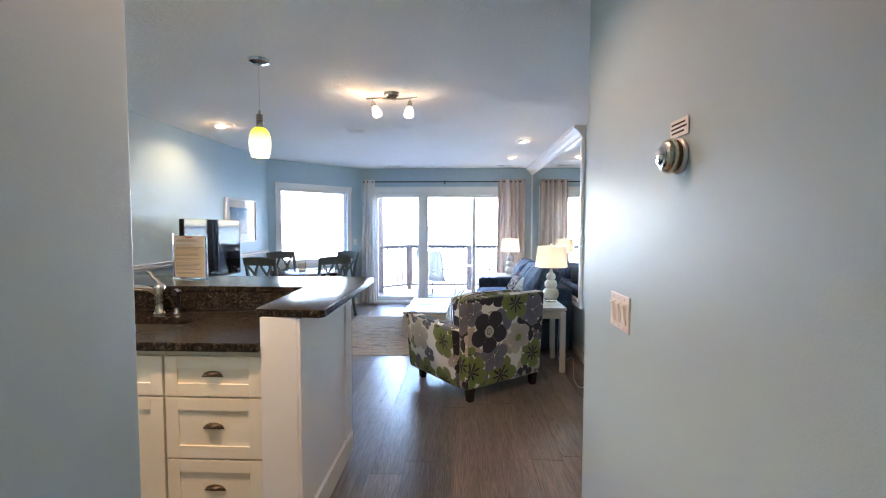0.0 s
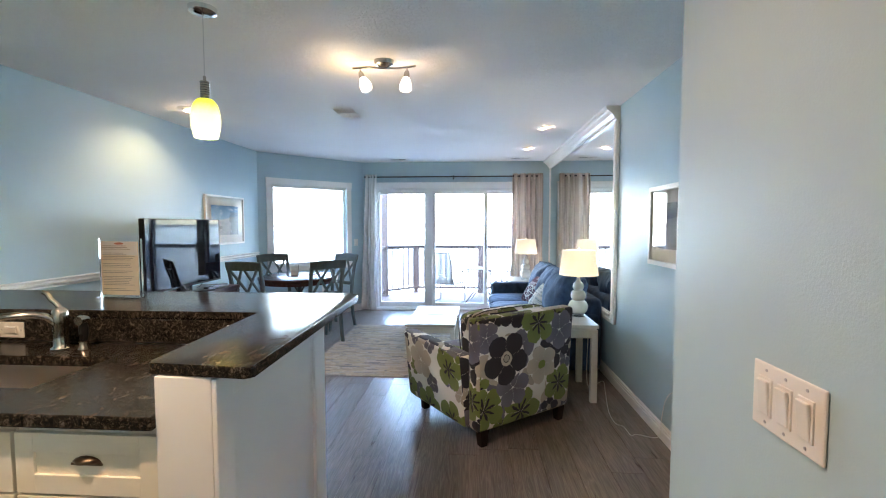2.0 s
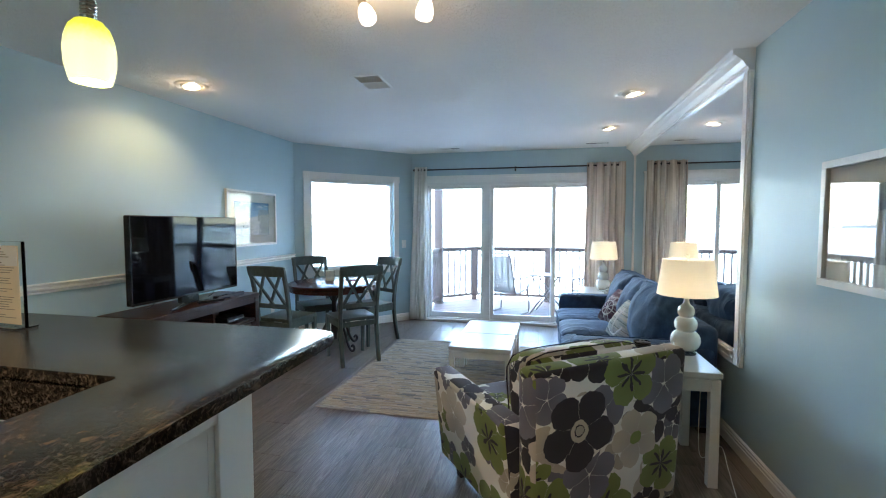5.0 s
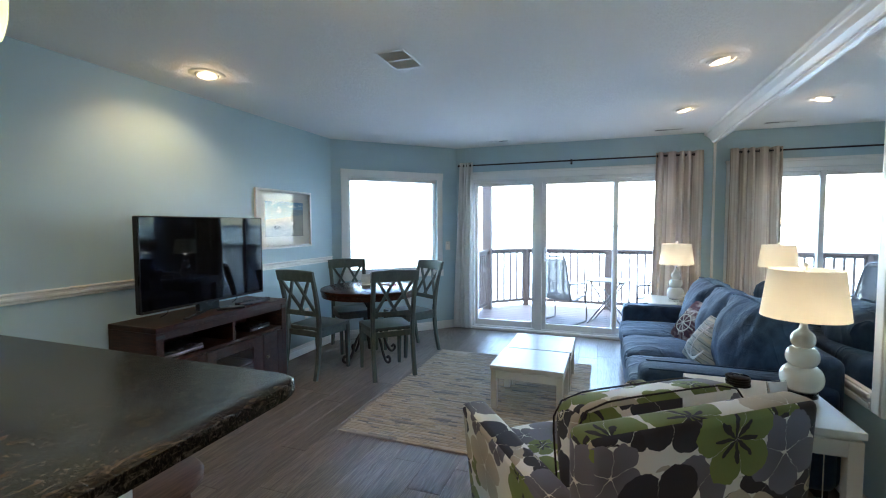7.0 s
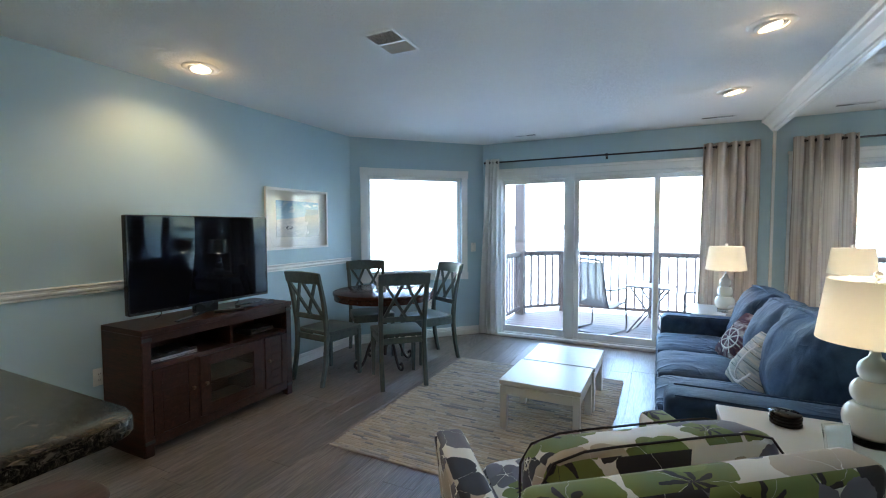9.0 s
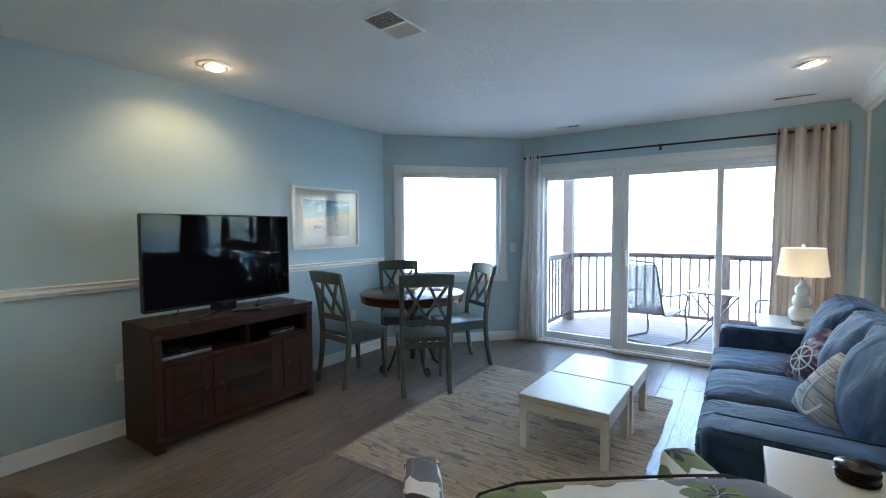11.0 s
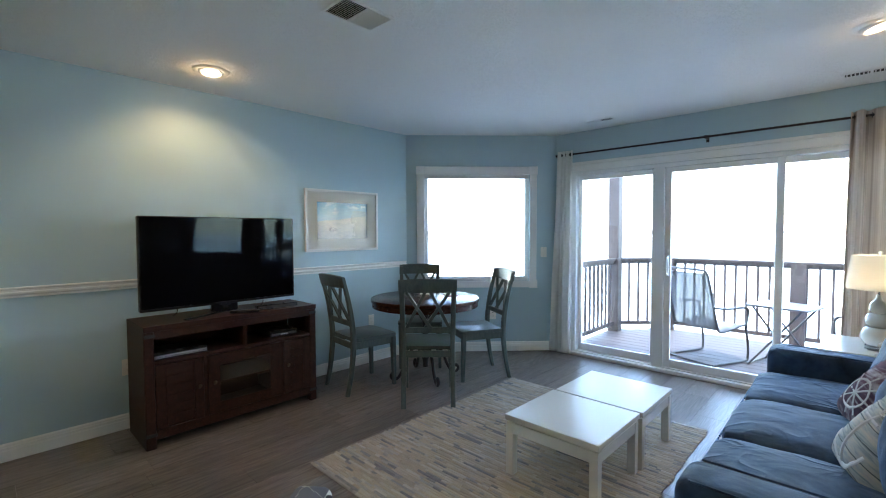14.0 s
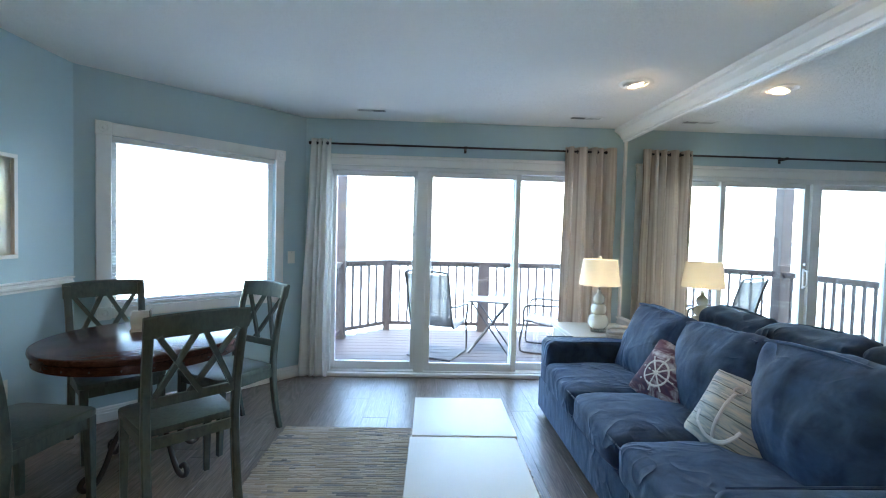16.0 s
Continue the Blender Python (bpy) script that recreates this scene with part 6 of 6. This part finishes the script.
# ---- deck outside ----
DECK_Z = -0.05
deck = thing("deck", pose(0, 0, DECK_Z), "weathered red-brown timber deck outside the door", "deck", kind="structure")
board_me = None
for k in range(15):
    y0 = 9.66 + k * 0.145
    x0 = -1.46 if y0 < 11.15 else -1.46 + (y0 - 11.15) * 1.0
    bm = box(x0, 4.2, y0, y0 + 0.139, -0.03, 0.0, 0.003)
    part("board", bm, DECK_WOOD, deck)
part("joists", box(-0.6, 4.0, 9.7, 11.7, -0.2, -0.034), POST_WOOD, deck)

rail = thing("deck_railing", pose(0, 0, DECK_Z), "dark brown timber railing with thin balusters round the deck", "railing")
CORN = [(-1.40, 9.72), (-1.38, 11.18), (-0.80, 11.74), (4.1, 11.74)]
bal = box(-0.013, 0.013, -0.013, 0.013, 0.12, 0.985)
bal_me = None
for (ax, ay), (bx, by) in zip(CORN, CORN[1:]):
    d = Vector((bx - ax, by - ay, 0))
    ln = d.length
    m = Matrix.Translation((ax, ay, 0)) @ pose(0, 0, 0, 0, 0, math.degrees(math.atan2(d.y, d.x)))
    part("top_rail", box(0, ln, -0.045, 0.045, 1.0, 1.035, 0.005, bm=box(0, ln, -0.02, 0.02, 0.955, 1.0, 0.003)), POST_WOOD, rail, at=m)
    part("bottom_rail", box(0, ln, -0.02, 0.02, 0.085, 0.135, 0.003), POST_WOOD, rail, at=m)
    cnt = int(ln / 0.118)
    for k in range(cnt):
        at = m @ pose((k + 0.5) * ln / cnt, 0, 0)
        if bal_me is None:
            first = part("baluster", bal, POST_WOOD, rail, at=at)
            bal_me = first.data
        else:
            o = new("baluster", bal_me)
            o.parent = rail
            o.matrix_basis = at
for x, y, w, h in ((-0.80, 11.74, 0.045, 1.0), (0.615, 11.76, 0.075, 1.0), (2.6, 11.76, 0.07, 1.0)):
    part("post", box(x - w, x + w, y - w, y + w, -0.02, h, 0.005), POST_WOOD, rail)
post = thing("deck_post", pose(-1.38, 11.18, DECK_Z), "tall square brown timber post at the deck corner", "post")
part("shaft", box(-0.075, 0.075, -0.075, 0.075, -0.02, 2.9, 0.006), POST_WOOD, post)

MESH_FABRIC = fabric("grey_sling_mesh", (0.10, 0.105, 0.11), (0.16, 0.165, 0.17), 0.8, 300, 0.0, 0.4, 30)

n = Net(MESH_FABRIC)
clear = n.node("ShaderNodeBsdfTransparent")
ms = n.node("ShaderNodeMixShader", Fac=0.24)
n.link(n.b.outputs[0], ms.inputs[1])
n.link(clear.outputs[0], ms.inputs[2])
n.link(ms.outputs[0], n.t.nodes["Material Output"].inputs["Surface"])


def deck_chair(m):
    """A sling chair on a sprung sled base; its own y points forwards."""
    ob = thing("patio_chair", m, "black metal patio chair with a grey mesh sling seat", "patio chair", "chairs on the deck")
    for s in (-1, 1):
        x = s * 0.265
        part("side_frame", tube(smooth_path([(x, -0.36, 0.98), (x, -0.30, 0.8), (x, -0.20, 0.42), (x, -0.1, 0.355), (x, 0.2, 0.40), (x, 0.26, 0.38)], 6), 0.0125, sides=8), BLACK_METAL, ob, smooth=True)
        part("sled_leg", tube(smooth_path([(x, 0.24, 0.385), (x, 0.28, 0.2), (x, 0.285, 0.06), (x, 0.24, 0.014), (x, 0.0, 0.013), (x, -0.26, 0.013)], 6), 0.0125, sides=8), BLACK_METAL, ob, smooth=True)
        part("armrest", tube(smooth_path([(x, -0.255, 0.62), (x * 1.1, -0.1, 0.60), (x * 1.12, 0.14, 0.60), (x * 1.1, 0.235, 0.56), (x, 0.245, 0.39)], 6), 0.013, sides=8), BLACK_METAL, ob, smooth=True)
    part("cross_tube", tube([(-0.265, -0.26, 0.013), (0.265, -0.26, 0.013)], 0.0125, sides=8), BLACK_METAL, ob)
    part("top_tube", tube(smooth_path([(-0.265, -0.36, 0.975), (-0.2, -0.37, 1.01), (0.2, -0.37, 1.01), (0.265, -0.36, 0.975)], 5), 0.0125, sides=8), BLACK_METAL, ob, smooth=True)
    path = smooth_path([(0, -0.355, 0.985), (0, -0.29, 0.78), (0, -0.195, 0.43), (0, -0.09, 0.362), (0, 0.2, 0.402), (0, 0.255, 0.385)], 6)
    bm = bmesh.new()
    rows_v = [[bm.verts.new((x, p.y, p.z - 0.012 * (1 - (x / 0.26) ** 2))) for x in (-0.255, -0.13, 0, 0.13, 0.255)] for p in path]
    for lo, hi in zip(rows_v, rows_v[1:]):
        for i in range(4):
            bm.faces.new((lo[i], lo[i + 1], hi[i + 1], hi[i]))
    sl = part("sling", bm, MESH_FABRIC, ob, "grey woven mesh sling", smooth=True)
    sl.modifiers.new("thickness", "SOLIDIFY").thickness = 0.004
    return ob


dc = deck_chair(facing(-0.08, 10.50, 0.43, 0.90, DECK_Z))
copy_thing(dc, facing(1.30, 10.75, -0.92, 0.35, DECK_Z))
pt = thing("patio_table", pose(0.58, 10.66, DECK_Z, 0, 0, -15), "small folding black metal patio table with a pale top", "patio table")
part("tabletop", prism(rounded([(-0.27, -0.24), (0.27, -0.24), (0.27, 0.24), (-0.27, 0.24)], [0.05] * 4), 0.625, 0.645, bevel=0.005), GREY_PLASTIC, pt)
for s in (-1, 1):
    part("leg", tube([(-0.24, s * 0.2, 0.0), (0.22, s * 0.2, 0.625)], 0.011), BLACK_METAL, pt)
    part("leg", tube([(0.24, s * 0.17, 0.0), (-0.22, s * 0.17, 0.625)], 0.011), BLACK_METAL, pt)
    part("stretcher", tube([(s * -0.24, -0.2, 0.012), (s * -0.24, 0.2, 0.012)], 0.009), BLACK_METAL, pt)

# ---- plank floor ----
floor = thing("floor", pose(0, 0, 0), "dark grey-brown wood plank floor", "floor", kind="structure")
full = None
random.seed(11)
PW, PL = 0.19, 1.22
keep_x = [XL + 0.01 + i * PW for i in range(24)]
for i, x in enumerate(keep_x):
    if x > XR:
        continue
    y = 0.1 - random.random() * PL
    while y < YB:
        y0, y1 = max(y, 0.0), min(y + PL, YB - 0.0)
        x1 = min(x + PW, XR + 0.02)
        y += PL
        inside_hall = -0.5 < x < 1.0
        if y1 - y0 < 0.05 or (not inside_hall and y1 < 2.4) or (x > 0.95 and y1 < 3.4):
            continue
        if full is None:
            me = bpy.data.meshes.new("plank")
            bmp = box(0, 1, 0, 1, -0.014, 0)
            top = [e for e in bmp.edges if all(abs(vt.co.z) < 1e-6 for vt in e.verts)]
            bmesh.ops.bevel(bmp, geom=top, offset=0.006, segments=1, affect="EDGES")
            for vt in bmp.verts:
                if 0.001 < vt.co.y < 0.999 and abs(vt.co.z) < 1e-5:
                    vt.co.y = 0.0012 if vt.co.y < 0.5 else 0.9988
                if abs(vt.co.z) < 1e-5 and 0.001 < vt.co.x < 0.999:
                    vt.co.x = 0.010 if vt.co.x < 0.5 else 0.990
                elif abs(vt.co.z) > 1e-5 and vt.co.z > -0.0139:
                    vt.co.z = -0.0025
            bmp.to_mesh(me)
            bmp.free()
            me.materials.append(PLANK)
            full = me
        if y1 - x > 10.85:
            continue_cut = box(x, x1, y0, y1, -0.014, 0)
            geo = list(continue_cut.verts) + list(continue_cut.edges) + list(continue_cut.faces)
            bmesh.ops.bisect_plane(continue_cut, geom=geo, plane_co=(XL, 8.34, 0), plane_no=(-1, 1, 0), clear_outer=True)
            if len(continue_cut.verts) < 4:
                continue_cut.free()
                continue
            edge = [e for e in continue_cut.edges if e.is_boundary]
            bmesh.ops.holes_fill(continue_cut, edges=edge)
            part("plank", continue_cut, PLANK, floor)
            continue
        p = new("plank", full)
        p.parent = floor
        p.matrix_basis = Matrix.LocRotScale((x, y0, 0.0), None, (x1 - x, y1 - y0, 1))
